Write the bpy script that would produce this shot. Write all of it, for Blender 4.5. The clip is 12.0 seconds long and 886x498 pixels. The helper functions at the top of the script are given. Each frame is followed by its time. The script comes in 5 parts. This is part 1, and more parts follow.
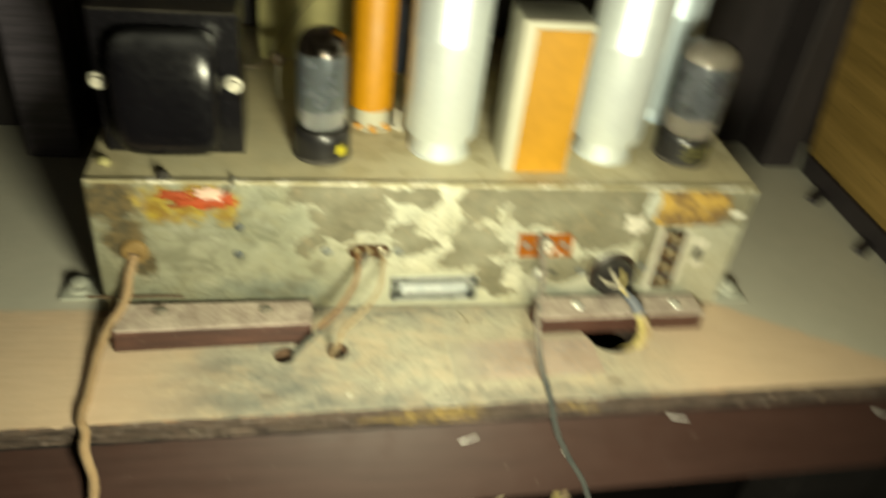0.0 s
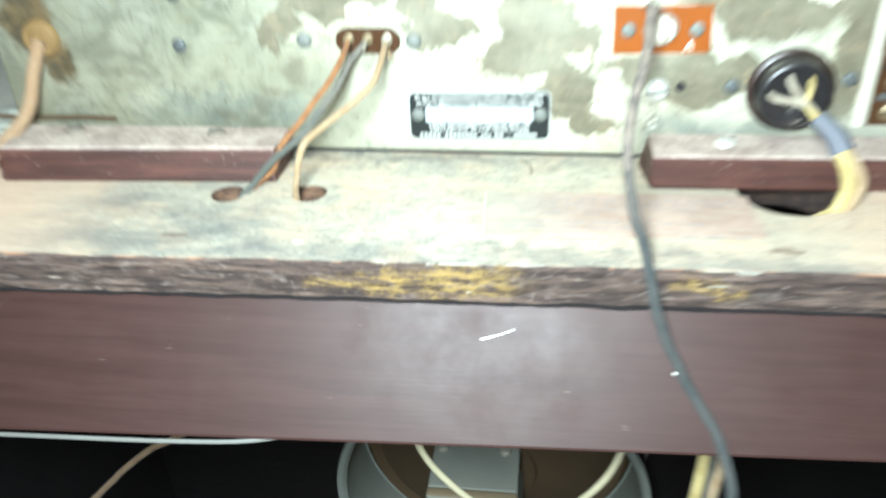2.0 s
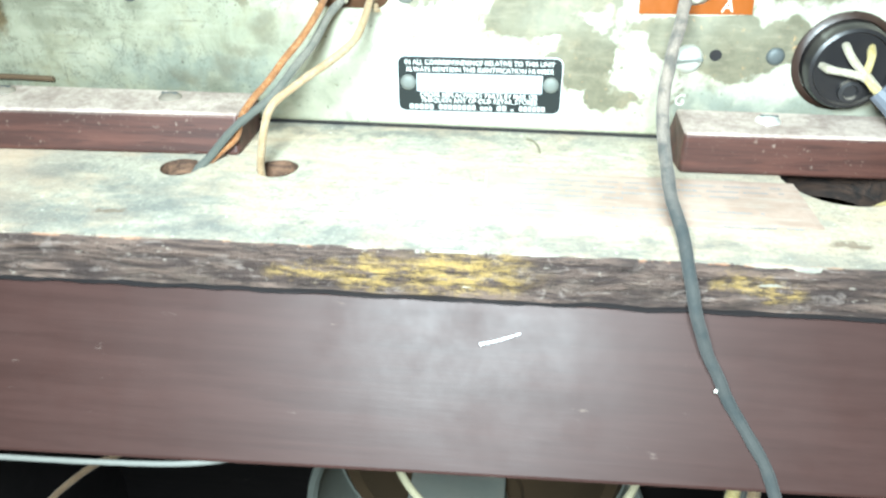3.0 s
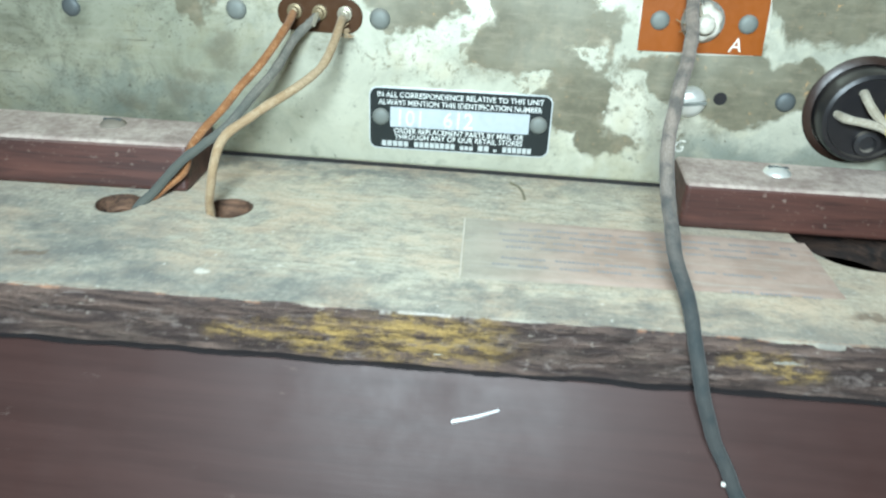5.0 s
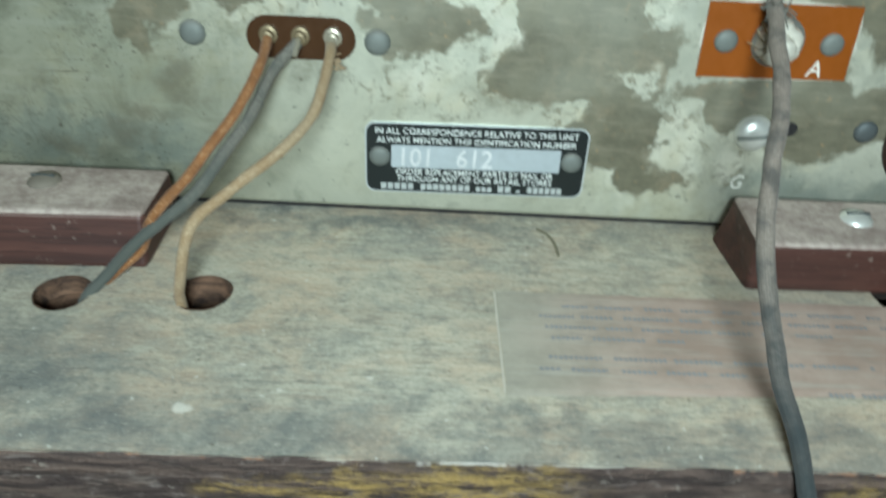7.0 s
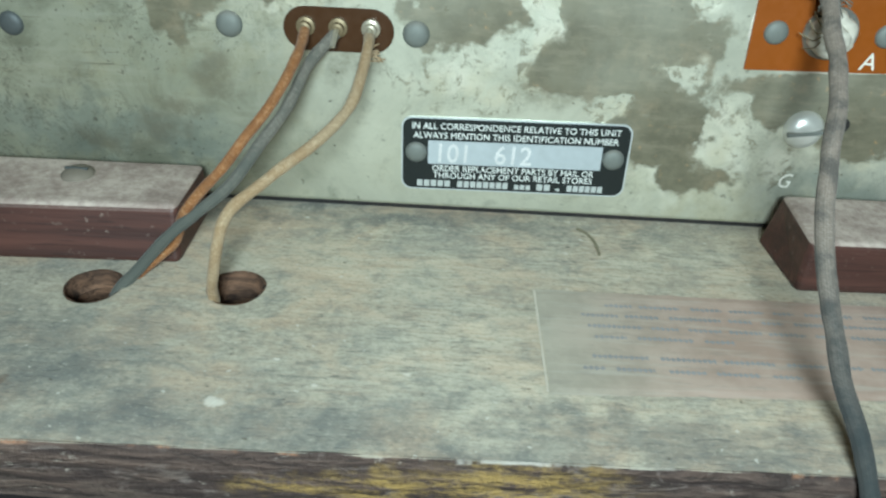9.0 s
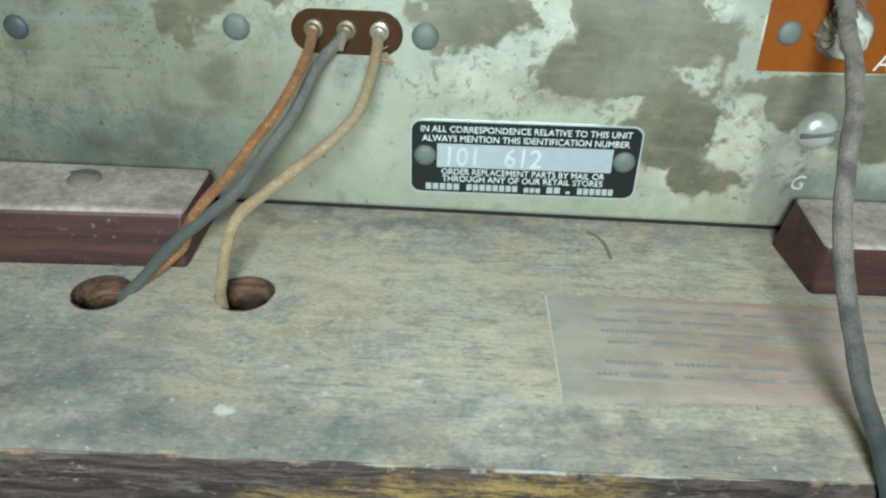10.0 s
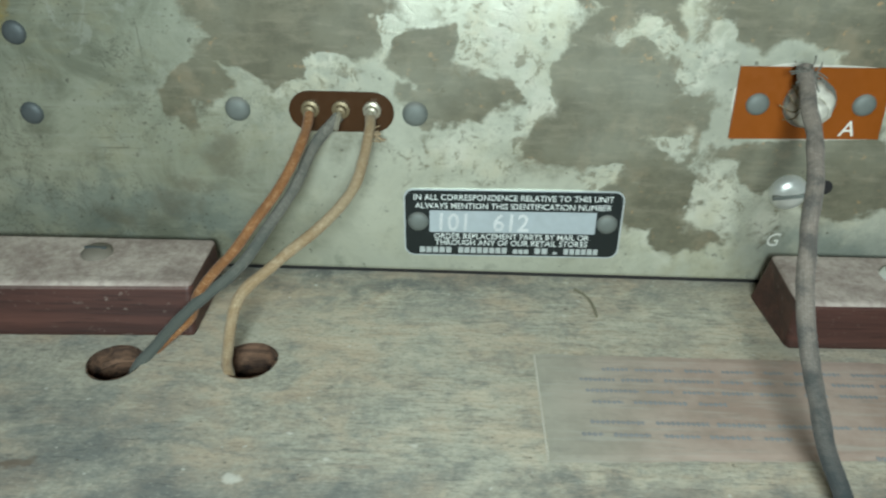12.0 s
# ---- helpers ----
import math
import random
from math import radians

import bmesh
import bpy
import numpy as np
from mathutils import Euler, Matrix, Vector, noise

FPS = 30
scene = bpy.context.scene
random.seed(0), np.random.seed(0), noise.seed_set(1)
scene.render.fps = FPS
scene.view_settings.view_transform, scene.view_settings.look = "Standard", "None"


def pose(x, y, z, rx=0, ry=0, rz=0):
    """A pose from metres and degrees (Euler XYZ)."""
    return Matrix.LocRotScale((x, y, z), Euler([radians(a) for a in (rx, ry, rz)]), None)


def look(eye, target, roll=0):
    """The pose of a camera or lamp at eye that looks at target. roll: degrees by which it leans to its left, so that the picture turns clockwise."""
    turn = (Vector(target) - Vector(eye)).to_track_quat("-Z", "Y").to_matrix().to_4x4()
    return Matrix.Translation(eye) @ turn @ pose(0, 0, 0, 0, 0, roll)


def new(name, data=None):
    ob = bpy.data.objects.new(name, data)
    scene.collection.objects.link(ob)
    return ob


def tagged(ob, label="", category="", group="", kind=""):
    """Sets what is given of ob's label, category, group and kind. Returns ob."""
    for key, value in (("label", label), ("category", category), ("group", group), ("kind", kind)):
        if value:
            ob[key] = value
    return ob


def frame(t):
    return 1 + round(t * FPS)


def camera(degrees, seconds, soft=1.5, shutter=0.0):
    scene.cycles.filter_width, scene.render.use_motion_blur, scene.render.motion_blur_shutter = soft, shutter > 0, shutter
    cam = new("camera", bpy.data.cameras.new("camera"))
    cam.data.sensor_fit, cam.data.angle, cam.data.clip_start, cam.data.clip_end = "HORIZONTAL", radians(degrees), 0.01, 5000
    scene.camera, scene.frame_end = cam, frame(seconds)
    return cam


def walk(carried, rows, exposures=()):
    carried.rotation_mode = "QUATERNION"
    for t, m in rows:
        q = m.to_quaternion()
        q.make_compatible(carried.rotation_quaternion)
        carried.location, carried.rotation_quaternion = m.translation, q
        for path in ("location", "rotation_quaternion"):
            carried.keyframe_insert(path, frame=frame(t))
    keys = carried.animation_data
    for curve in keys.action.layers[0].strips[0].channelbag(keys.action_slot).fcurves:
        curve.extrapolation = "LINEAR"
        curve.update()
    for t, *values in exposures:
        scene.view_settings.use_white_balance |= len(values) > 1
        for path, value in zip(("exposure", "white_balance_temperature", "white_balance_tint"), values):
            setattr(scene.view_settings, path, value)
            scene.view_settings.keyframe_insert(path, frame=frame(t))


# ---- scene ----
cam = camera(58.27, 12.0, soft=2.2, shutter=1.0)
# seconds, eye x y z, tilt, turn, roll
PATH = [
    (0, -0.04846, -0.34975, 0.31397, 53.063, -12.295, 7.397),
    (0.1, -0.04814, -0.35935, 0.31137, 53.077, -13.475, 6.917),
    (0.2, -0.04551, -0.36813, 0.31852, 52.346, -13.044, 6.779),
    (0.3, -0.03042, -0.39333, 0.30320, 53.488, -9.503, 6.529),
    (0.4, -0.03389, -0.40439, 0.31077, 52.683, -9.209, 5.991),
    (0.5, -0.02734, -0.40403, 0.30121, 53.993, -8.309, 6.299),
    (0.6, -0.01793, -0.4103, 0.29803, 55.263, -6.069, 4.599),
    (0.7, 0.00872, -0.41892, 0.29173, 57.207, -4.576, 3.923),
    (0.8, 0.03064, -0.41609, 0.28630, 57.632, -1.814, 3.595),
    (0.9, 0.05297, -0.41874, 0.278, 57.682, -0.766, 2.056),
    (1, 0.08175, -0.40864, 0.27238, 57.063, 1.619, 1.512),
    (1.2, 0.08898, -0.39411, 0.23942, 57.864, 0.793, 1.276),
    (1.5, 0.08221, -0.33695, 0.19339, 58.415, 4.191, 1.565),
    (1.7, 0.07778, -0.31208, 0.16586, 58.727, 8.085, -0.897),
    (2, 0.04936, -0.27224, 0.12531, 58.755, 8.222, -2.205),
    (2.5, 0.04383, -0.24803, 0.10126, 59.286, 7.209, -0.568),
    (3, 0.04154, -0.24022, 0.09746, 59.625, 6.575, -0.032),
    (3.2, 0.04062, -0.23967, 0.09789, 60.471, 6.343, 0.029),
    (4.8, 0.03781, -0.21684, 0.09023, 61.456, 4.084, 2.537),
    (5, 0.03986, -0.21489, 0.08982, 61.969, 4.691, 2.537),
    (5.3, 0.03711, -0.20157, 0.09448, 61.343, 2.802, 3.143),
    (5.5, 0.03257, -0.19202, 0.10151, 61.534, 2.436, 2.640),
    (5.8, 0.03187, -0.18145, 0.09574, 59.866, 0.493, 3.751),
    (6, 0.02994, -0.17535, 0.09723, 58.896, -1.489, 4.112),
    (6.2, 0.02472, -0.17234, 0.10152, 53.526, -0.825, 3.081),
    (6.5, 0.02051, -0.16926, 0.09760, 53.897, -0.489, 2.320),
    (7, 0.01805, -0.16425, 0.10487, 55.115, -0.234, 2.900),
    (7.2, 0.01736, -0.16556, 0.10535, 55.755, 0.322, 3.014),
    (8.8, 0.01596, -0.16267, 0.09772, 56.300, 1.702, 2.258),
    (9, 0.01505, -0.16335, 0.09773, 56.565, 1.820, 2.233),
    (9.5, 0.01421, -0.16324, 0.09511, 57.042, 2.078, 2.145),
    (10, 0.01323, -0.16140, 0.09764, 56.499, 1.980, 1.920),
    (10.5, 0.01545, -0.16174, 0.09820, 57.053, 2.532, 0.813),
    (11, 0.02160, -0.16199, 0.10558, 57.563, 1.760, 0.761),
    (11.5, 0.01917, -0.16378, 0.10980, 58.176, 1.953, 0.697),
    (12, 0.01614, -0.16403, 0.11118, 57.933, 2.551, 0.324),
]
EXPOSURES = [
    (0.0, -0.28, 8600, -4),
    (1.0, -0.2, 7700, -2),
    (1.5, 0.0, 6300, 0),
    (2.0, 0.6, 5400, 4),
    (2.5, 1.0, 5300, 0),
    (3.0, 0.8, 5300, 2),
    (3.2, 0.6, 5300, 2),
    (5.0, -0.2, 5200, 3),
    (6.0, -0.45, 5150, 1),
    (7.0, -0.9, 5300, 0),
    (9.5, -0.8, 5300, 0),
    (12.0, -1.1, 5450, 0),
]
walk(cam, [(t, pose(x, y, z, tilt, 0, turn) @ pose(0, 0, 0, 0, 0, roll)) for t, x, y, z, tilt, turn, roll in PATH], EXPOSURES)

# ---- light ----
room_light = bpy.data.worlds.new("room_light")
scene.world = room_light
room_light.use_nodes = True
room_light.node_tree.nodes["Background"].inputs[0].default_value = (1.0, 0.86, 0.66, 1)
room_light.node_tree.nodes["Background"].inputs[1].default_value = 0.03
torch_data = bpy.data.lights.new("torch", "SPOT")
torch_data.energy, torch_data.shadow_soft_size = 11.2, 0.04
torch_data.spot_size, torch_data.spot_blend = radians(152), 1.0
torch_data.color = (0.98, 1.0, 0.9)
torch = new("torch", torch_data)
torch.matrix_world = look((0.022, -0.3, 0.166), (0.03, 0.0, 0.014))


# ---- shader helpers ----
class Shade:
    """A node material with short calls for its nodes."""

    def __init__(self, name):
        self.mat = bpy.data.materials.new(name)
        self.mat.use_nodes = True
        self.t = self.mat.node_tree
        self.out = self.t.nodes["Principled BSDF"]

    def put(self, socket, value):
        if isinstance(value, bpy.types.NodeSocket):
            self.t.links.new(value, socket)
        elif isinstance(value, (tuple, list)) and len(value) == 3 and socket.type == "RGBA":
            socket.default_value = (*value, 1)
        else:
            socket.default_value = value

    def node(self, kind, outp=0, **ins):
        n = self.t.nodes.new(kind)
        for k, v in ins.items():
            self.put(n.inputs[k.replace("_", " ")], v)
        return n.outputs[outp]

    def pos(self):
        return self.node("ShaderNodeNewGeometry", "Position")

    def normal_z(self):
        return self.split(self.node("ShaderNodeNewGeometry", "Normal"))[2]

    def split(self, v):
        n = self.t.nodes.new("ShaderNodeSeparateXYZ")
        self.put(n.inputs[0], v)
        return n.outputs

    def scaled(self, v, sx, sy, sz):
        n = self.t.nodes.new("ShaderNodeVectorMath")
        n.operation = "MULTIPLY"
        self.put(n.inputs[0], v)
        n.inputs[1].default_value = (sx, sy, sz)
        return n.outputs[0]

    def noise(self, scale, detail=4.0, rough=0.55, v=None, distort=0.0):
        """Noise of one value; scale in repeats a metre."""
        return self.node("ShaderNodeTexNoise", "Fac", Vector=v if v is not None else self.pos(), Scale=scale, Detail=detail, Roughness=rough, Distortion=distort)

    def math(self, op, a, b=0.0, c=0.0, clamp=False):
        n = self.t.nodes.new("ShaderNodeMath")
        n.operation, n.use_clamp = op, clamp
        for i, val in enumerate((a, b, c)):
            self.put(n.inputs[i], val)
        return n.outputs[0]

    def step(self, value, lo, hi):
        """0 below lo, 1 above hi, smooth between."""
        n = self.t.nodes.new("ShaderNodeMapRange")
        n.interpolation_type = "SMOOTHSTEP"
        for i, val in enumerate((value, lo, hi, 0.0, 1.0)):
            self.put(n.inputs[i], val)
        return n.outputs[0]

    def mix(self, fac, a, b):
        n = self.t.nodes.new("ShaderNodeMix")
        n.data_type = "RGBA"
        for i, val in ((0, fac), (6, a), (7, b)):
            self.put(n.inputs[i], val)
        return n.outputs[2]

    def mixf(self, fac, a, b):
        n = self.t.nodes.new("ShaderNodeMix")
        for i, val in ((0, fac), (2, a), (3, b)):
            self.put(n.inputs[i], val)
        return n.outputs[0]

    def blobs(self, spots, wobble=0.02, scale=60.0, detail=5.0, soft=0.3, axes=(0, 2)):
        """1 inside ragged oval stains: rows of centre a, b and half sizes, in mm, on the plane of the two axes."""
        p = self.pos()
        n = self.t.nodes.new("ShaderNodeTexNoise")
        self.put(n.inputs["Vector"], p)
        n.inputs["Scale"].default_value, n.inputs["Detail"].default_value, n.inputs["Roughness"].default_value = scale, detail, 0.62
        a = self.t.nodes.new("ShaderNodeVectorMath")
        a.operation = "MULTIPLY_ADD"
        self.put(a.inputs[0], n.outputs["Color"])
        a.inputs[1].default_value = (2 * wobble,) * 3
        a.inputs[2].default_value = (-wobble,) * 3
        b = self.t.nodes.new("ShaderNodeVectorMath")
        self.put(b.inputs[0], a.outputs[0])
        self.put(b.inputs[1], p)
        xyz = self.split(b.outputs[0])
        u, v = xyz[axes[0]], xyz[axes[1]]
        total = None
        for cu, cv, ru, rv in spots:
            du = self.math("DIVIDE", self.math("SUBTRACT", u, cu / 1000), ru / 1000)
            dv = self.math("DIVIDE", self.math("SUBTRACT", v, cv / 1000), rv / 1000)
            d = self.math("SQRT", self.math("ADD", self.math("MULTIPLY", du, du), self.math("MULTIPLY", dv, dv)))
            m = self.step(d, 1.0 + soft, 1.0 - soft)
            total = m if total is None else self.math("MAXIMUM", total, m)
        return total

    def reach(self, spots, axes=(0, 2)):
        """Above 0 inside ovals (rows as in blobs), falling off evenly outside them."""
        n = self.t.nodes.new("ShaderNodeTexNoise")
        self.put(n.inputs["Vector"], self.pos())
        n.inputs["Scale"].default_value, n.inputs["Detail"].default_value = 70.0, 6.0
        bend = self.t.nodes.new("ShaderNodeVectorMath")
        bend.operation = "MULTIPLY_ADD"
        self.put(bend.inputs[0], n.outputs["Color"])
        bend.inputs[1].default_value, bend.inputs[2].default_value = (0.024, 0.0, 0.024), (-0.012, 0.0, -0.012)
        moved = self.t.nodes.new("ShaderNodeVectorMath")
        self.put(moved.inputs[0], bend.outputs[0])
        self.put(moved.inputs[1], self.pos())
        xyz = self.split(moved.outputs[0])
        total = None
        for cu, cv, ru, rv in spots:
            du = self.math("DIVIDE", self.math("SUBTRACT", xyz[axes[0]], cu / 1000), ru / 1000)
            dv = self.math("DIVIDE", self.math("SUBTRACT", xyz[axes[1]], cv / 1000), rv / 1000)
            d = self.math("SQRT", self.math("ADD", self.math("MULTIPLY", du, du), self.math("MULTIPLY", dv, dv)))
            m = self.math("SUBTRACT", 1.0, d)
            total = m if total is None else self.math("MAXIMUM", total, m)
        return total

    def bump(self, height, strength=0.3, dist=0.001, prior=None):
        n = self.t.nodes.new("ShaderNodeBump")
        n.inputs["Strength"].default_value, n.inputs["Distance"].default_value = strength, dist
        self.put(n.inputs["Height"], height)
        if prior is not None:
            self.put(n.inputs["Normal"], prior)
        return n.outputs[0]

    def done(self, color, rough, metal=0.0, normal=None, **more):
        self.put(self.out.inputs["Base Color"], color)
        self.put(self.out.inputs["Roughness"], rough)
        self.put(self.out.inputs["Metallic"], metal)
        if normal is not None:
            self.put(self.out.inputs["Normal"], normal)
        for k, v in more.items():
            self.put(self.out.inputs[k.replace("_", " ")], v)
        return self.mat


def simple(name, color, rough, metal=0.0, spread=0.25, grain=400.0, dust=0.0, relief=0.2, dust_color=(0.42, 0.37, 0.3), **more):
    """A worn plain surface: two scales of mottling, fine relief, and dust lying on upward faces."""
    s = Shade(name)
    big, fine = s.noise(grain * 0.12, 3), s.noise(grain, 5)
    dark = tuple(c * (1 - spread) for c in color)
    lite = tuple(min(1.0, c * (1 + spread)) for c in color)
    col = s.mix(s.math("ADD", s.math("MULTIPLY", big, 0.6), s.math("MULTIPLY", fine, 0.4)), dark, lite)
    r = s.math("ADD", s.math("MULTIPLY", fine, 0.2), rough - 0.1, clamp=True)
    if dust:
        d = s.math("MULTIPLY", s.step(s.normal_z(), 0.25, 0.9), s.step(big, 0.3 - 0.3 * dust, 0.75 - 0.3 * dust))
        d = s.math("MULTIPLY", d, dust)
        col, r = s.mix(d, col, dust_color), s.mixf(d, r, 0.9)
        metal = s.math("MULTIPLY", s.math("SUBTRACT", 1.0, d), metal)
    return s.done(col, r, metal, s.bump(fine, relief, 0.0003), **more)


# ---- materials ----
def make_chassis_metal():
    s = Shade("tarnished plated steel")
    p = s.pos()
    xyz = s.split(p)
    big, mid, fine = s.noise(25, 5, 0.6), s.noise(160, 6, 0.68), s.noise(900, 4)
    left = s.step(s.math("ADD", xyz[0], s.math("MULTIPLY", big, 0.05)), 0.015, -0.035)
    # bare zinc, khaki grey; mains side more soiled, its base darker for torch falloff
    plate = s.mix(s.step(big, 0.35, 0.68), (0.37, 0.38, 0.285), (0.47, 0.47, 0.355))
    plate = s.mix(left, s.mix(s.step(big, 0.35, 0.68), (0.56, 0.56, 0.45), (0.68, 0.68, 0.555)), plate)
    cloud = s.step(s.noise(48, 8, 0.68, None, 0.7), 0.4, 0.64)
    plate = s.mix(s.math("MULTIPLY", cloud, s.mixf(left, 0.22, 0.75)), plate, (0.205, 0.21, 0.148))
    plate = s.mix(s.math("MULTIPLY", s.step(mid, 0.52, 0.72), 0.45), plate, (0.24, 0.245, 0.19))
    streak = s.noise(300, 5, 0.6, s.scaled(p, 0.12, 1.0, 1.0))
    plate = s.mix(s.math("MULTIPLY", s.step(streak, 0.47, 0.7), 0.35), plate, (0.52, 0.52, 0.42))
    drip = s.math("MULTIPLY", s.step(s.noise(110, 7, 0.7, s.scaled(p, 1.0, 1.0, 0.6), 1.2), 0.54, 0.6), s.step(xyz[2], 0.04, 0.062))
    plate = s.mix(s.math("MULTIPLY", drip, 0.4), plate, (0.5, 0.5, 0.42))
    yellow = s.math("MULTIPLY", s.step(s.noise(30, 7, 0.66, s.scaled(p, 0.8, 1.0, 1.3), 0.5), 0.46, 0.66), s.step(mid, 0.34, 0.58))
    plate = s.mix(s.math("MULTIPLY", yellow, 0.28), plate, (0.43, 0.37, 0.19))
    # brown coating that still sticks, and the pale bloom along its flaking edge
    coat = s.reach([(-23, 65, 20, 12), (-46, 48, 7, 6), (-31, 56, 13, 5), (8, 56, 11, 5.5), (13, 46, 11, 5.5), (44, 52, 16, 9), (40, 40, 13, 9), (56, 43, 11, 14), (57, 27, 11, 8), (66, 15, 7, 7), (46, 64, 10, 7),
                    (86, 68, 22, 9), (99, 59, 8, 6), (87, 33, 17, 6), (105, 30, 19, 8), (122, 61, 26, 16), (153, 58, 10, 22), (104, 80, 60, 9), (48, 78, 14, 9), (-30, 80, 28, 8), (10, 80, 14, 7), (172, 76, 34, 14), (150, 42, 6, 20), (200, 74, 8, 10)])
    bare = s.reach([(18, 61.5, 9, 8), (28, 47, 4.5, 11), (12, 33.5, 12, 4.5), (-18, 50.5, 10, 2.6), (-3, 62, 4, 2.5), (50, 60.5, 7, 3.5), (64, 55, 4.5, 9), (61, 37, 4.5, 3), (71, 22, 4.5, 6), (46, 29, 5, 2.5), (82, 20, 4.5, 4)])
    crack = s.math("SUBTRACT", s.noise(75, 9, 0.7, None, 0.4), 0.48)
    field = s.math("SUBTRACT", s.math("MULTIPLY", s.math("MINIMUM", coat, 0.32), 1.3), s.math("MULTIPLY", s.math("MAXIMUM", bare, -0.2), 1.5))
    field = s.math("ADD", s.math("SUBTRACT", field, 0.2), s.math("MULTIPLY", crack, 1.1))
    brown = s.step(s.math("ADD", field, s.math("MULTIPLY", s.math("SUBTRACT", mid, 0.5), 0.3)), -0.2, 0.13)
    brown_col = s.mix(s.step(mid, 0.35, 0.65), (0.1, 0.09, 0.055), (0.15, 0.136, 0.087))
    brown_col = s.mix(s.math("MULTIPLY", s.step(s.noise(90, 5, 0.65), 0.52, 0.68), 0.6), brown_col, (0.25, 0.2, 0.125))
    lines = s.noise(420, 5, 0.65, s.scaled(p, 0.25, 1.0, 1.0))
    brown_col = s.mix(s.math("MULTIPLY", s.step(lines, 0.48, 0.66), 0.45), brown_col, (0.235, 0.205, 0.14))
    brown_col = s.mix(s.math("MULTIPLY", s.math("MULTIPLY", s.step(s.noise(380, 4, 0.6), 0.6, 0.7), s.step(s.noise(40, 3), 0.42, 0.6)), 0.75), brown_col, (0.42, 0.25, 0.1))
    veins = s.step(s.noise(190, 8, 0.75, None, 0.8), 0.44, 0.58)
    fringe = s.math("MULTIPLY", s.math("MULTIPLY", s.math("MULTIPLY", s.step(field, -0.6, -0.15), s.math("SUBTRACT", 1.0, brown)), veins), s.step(s.noise(34, 4), 0.4, 0.56))
    fringe = s.math("MULTIPLY", fringe, s.step(left, 0.95, 0.3))
    patch = s.step(s.math("ADD", bare, s.math("MULTIPLY", s.math("SUBTRACT", s.noise(130, 9, 0.72, None, 0.6), 0.5), 2.4)), -0.3, 0.55)
    patch = s.math("MULTIPLY", patch, s.mixf(s.step(s.noise(24, 4, 0.6), 0.4, 0.6), s.step(s.noise(300, 8, 0.75, None, 0.5), 0.43, 0.6), s.step(s.noise(190, 9, 0.78, None, 0.9), 0.34, 0.5)))
    cream = s.math("MAXIMUM", s.math("MULTIPLY", fringe, 0.8), patch)
    cream_col = s.mix(s.step(s.noise(55, 3), 0.4, 0.6), (0.52, 0.485, 0.355), (0.585, 0.56, 0.455))
    blue = s.blobs([(-70, 17, 30, 5), (-48, 15, 10, 4), (100, 12, 12, 6), (124, 10, 10, 5)], 0.016, 100, 8, 0.7)
    rust = s.blobs([(-146, 75, 14, 15), (-141, 52, 12, 14), (-134, 36, 7, 12)], 0.009, 110, 6, 0.3)
    rust_col = s.mix(s.step(mid, 0.4, 0.6), (0.045, 0.032, 0.013), (0.11, 0.072, 0.027))
    ochre = s.blobs([(-124, 74, 9, 10), (-107, 69, 13, 6), (-88, 72, 5, 9), (-108, 79, 22, 5)], 0.014, 110, 7, 0.5)
    col = s.mix(s.math("MULTIPLY", blue, 0.5), plate, (0.2, 0.24, 0.215))
    speck = s.step(s.noise(520, 3, 0.5), 0.66, 0.72)
    scatter = s.math("MULTIPLY", s.step(s.noise(900, 3, 0.6), 0.6, 0.66), s.math("MULTIPLY", left, s.step(s.noise(60, 4), 0.42, 0.56)))
    scratch = s.step(s.noise(800, 3, 0.6, s.scaled(p, 0.05, 1.0, 1.0)), 0.66, 0.72)
    upright = s.math("MULTIPLY", s.step(s.noise(900, 2, 0.5, s.scaled(p, 1.0, 1.0, 0.03)), 0.7, 0.76), left)
    col = s.mix(s.math("MULTIPLY", s.math("MAXIMUM", s.math("MAXIMUM", speck, scatter), s.math("MAXIMUM", s.math("MULTIPLY", scratch, left), upright)), 0.62), col, (0.105, 0.095, 0.07))
    web = s.math("ABSOLUTE", s.math("SUBTRACT", s.noise(130, 8, 0.72, None, 0.8), 0.5))
    web = s.math("MULTIPLY", s.step(web, 0.014, 0.003), s.step(s.noise(28, 4), 0.46, 0.58))
    col = s.mix(s.math("MULTIPLY", web, s.mixf(left, 0.2, 0.6)), col, (0.1, 0.095, 0.07))
    faint = s.blobs([(-42, 33, 5.5, 5), (-40, 29, 5, 2.5), (-50, 24, 6, 2), (-54, 18, 5, 3), (-68, 14.5, 8, 2.2), (-12, 36, 5, 3), (30, 31, 9, 3), (95, 22, 8, 4)], 0.008, 120, 8, 0.8)
    faint = s.math("MULTIPLY", faint, s.step(s.noise(150, 7, 0.7), 0.3, 0.58))
    col = s.mix(s.math("MULTIPLY", faint, 0.62), col, (0.19, 0.172, 0.12))
    col = s.mix(s.math("MULTIPLY", brown, s.mixf(s.step(s.noise(30, 5), 0.3, 0.6), 0.75, 0.95)), col, brown_col)
    col = s.mix(s.math("MULTIPLY", cream, s.mixf(s.step(s.noise(85, 5, 0.6), 0.35, 0.65), 0.5, 0.9)), col, cream_col)
    left_over = s.math("MULTIPLY", s.step(s.noise(330, 7, 0.74, None, 0.5), 0.5, 0.6), s.math("MULTIPLY", s.step(bare, -0.8, -0.2), s.step(s.noise(95, 5, 0.6), 0.4, 0.54)))
    col = s.mix(s.math("MULTIPLY", left_over, 0.7), col, (0.2, 0.175, 0.115))
    col = s.mix(s.math("MULTIPLY", rust, 0.93), col, rust_col)
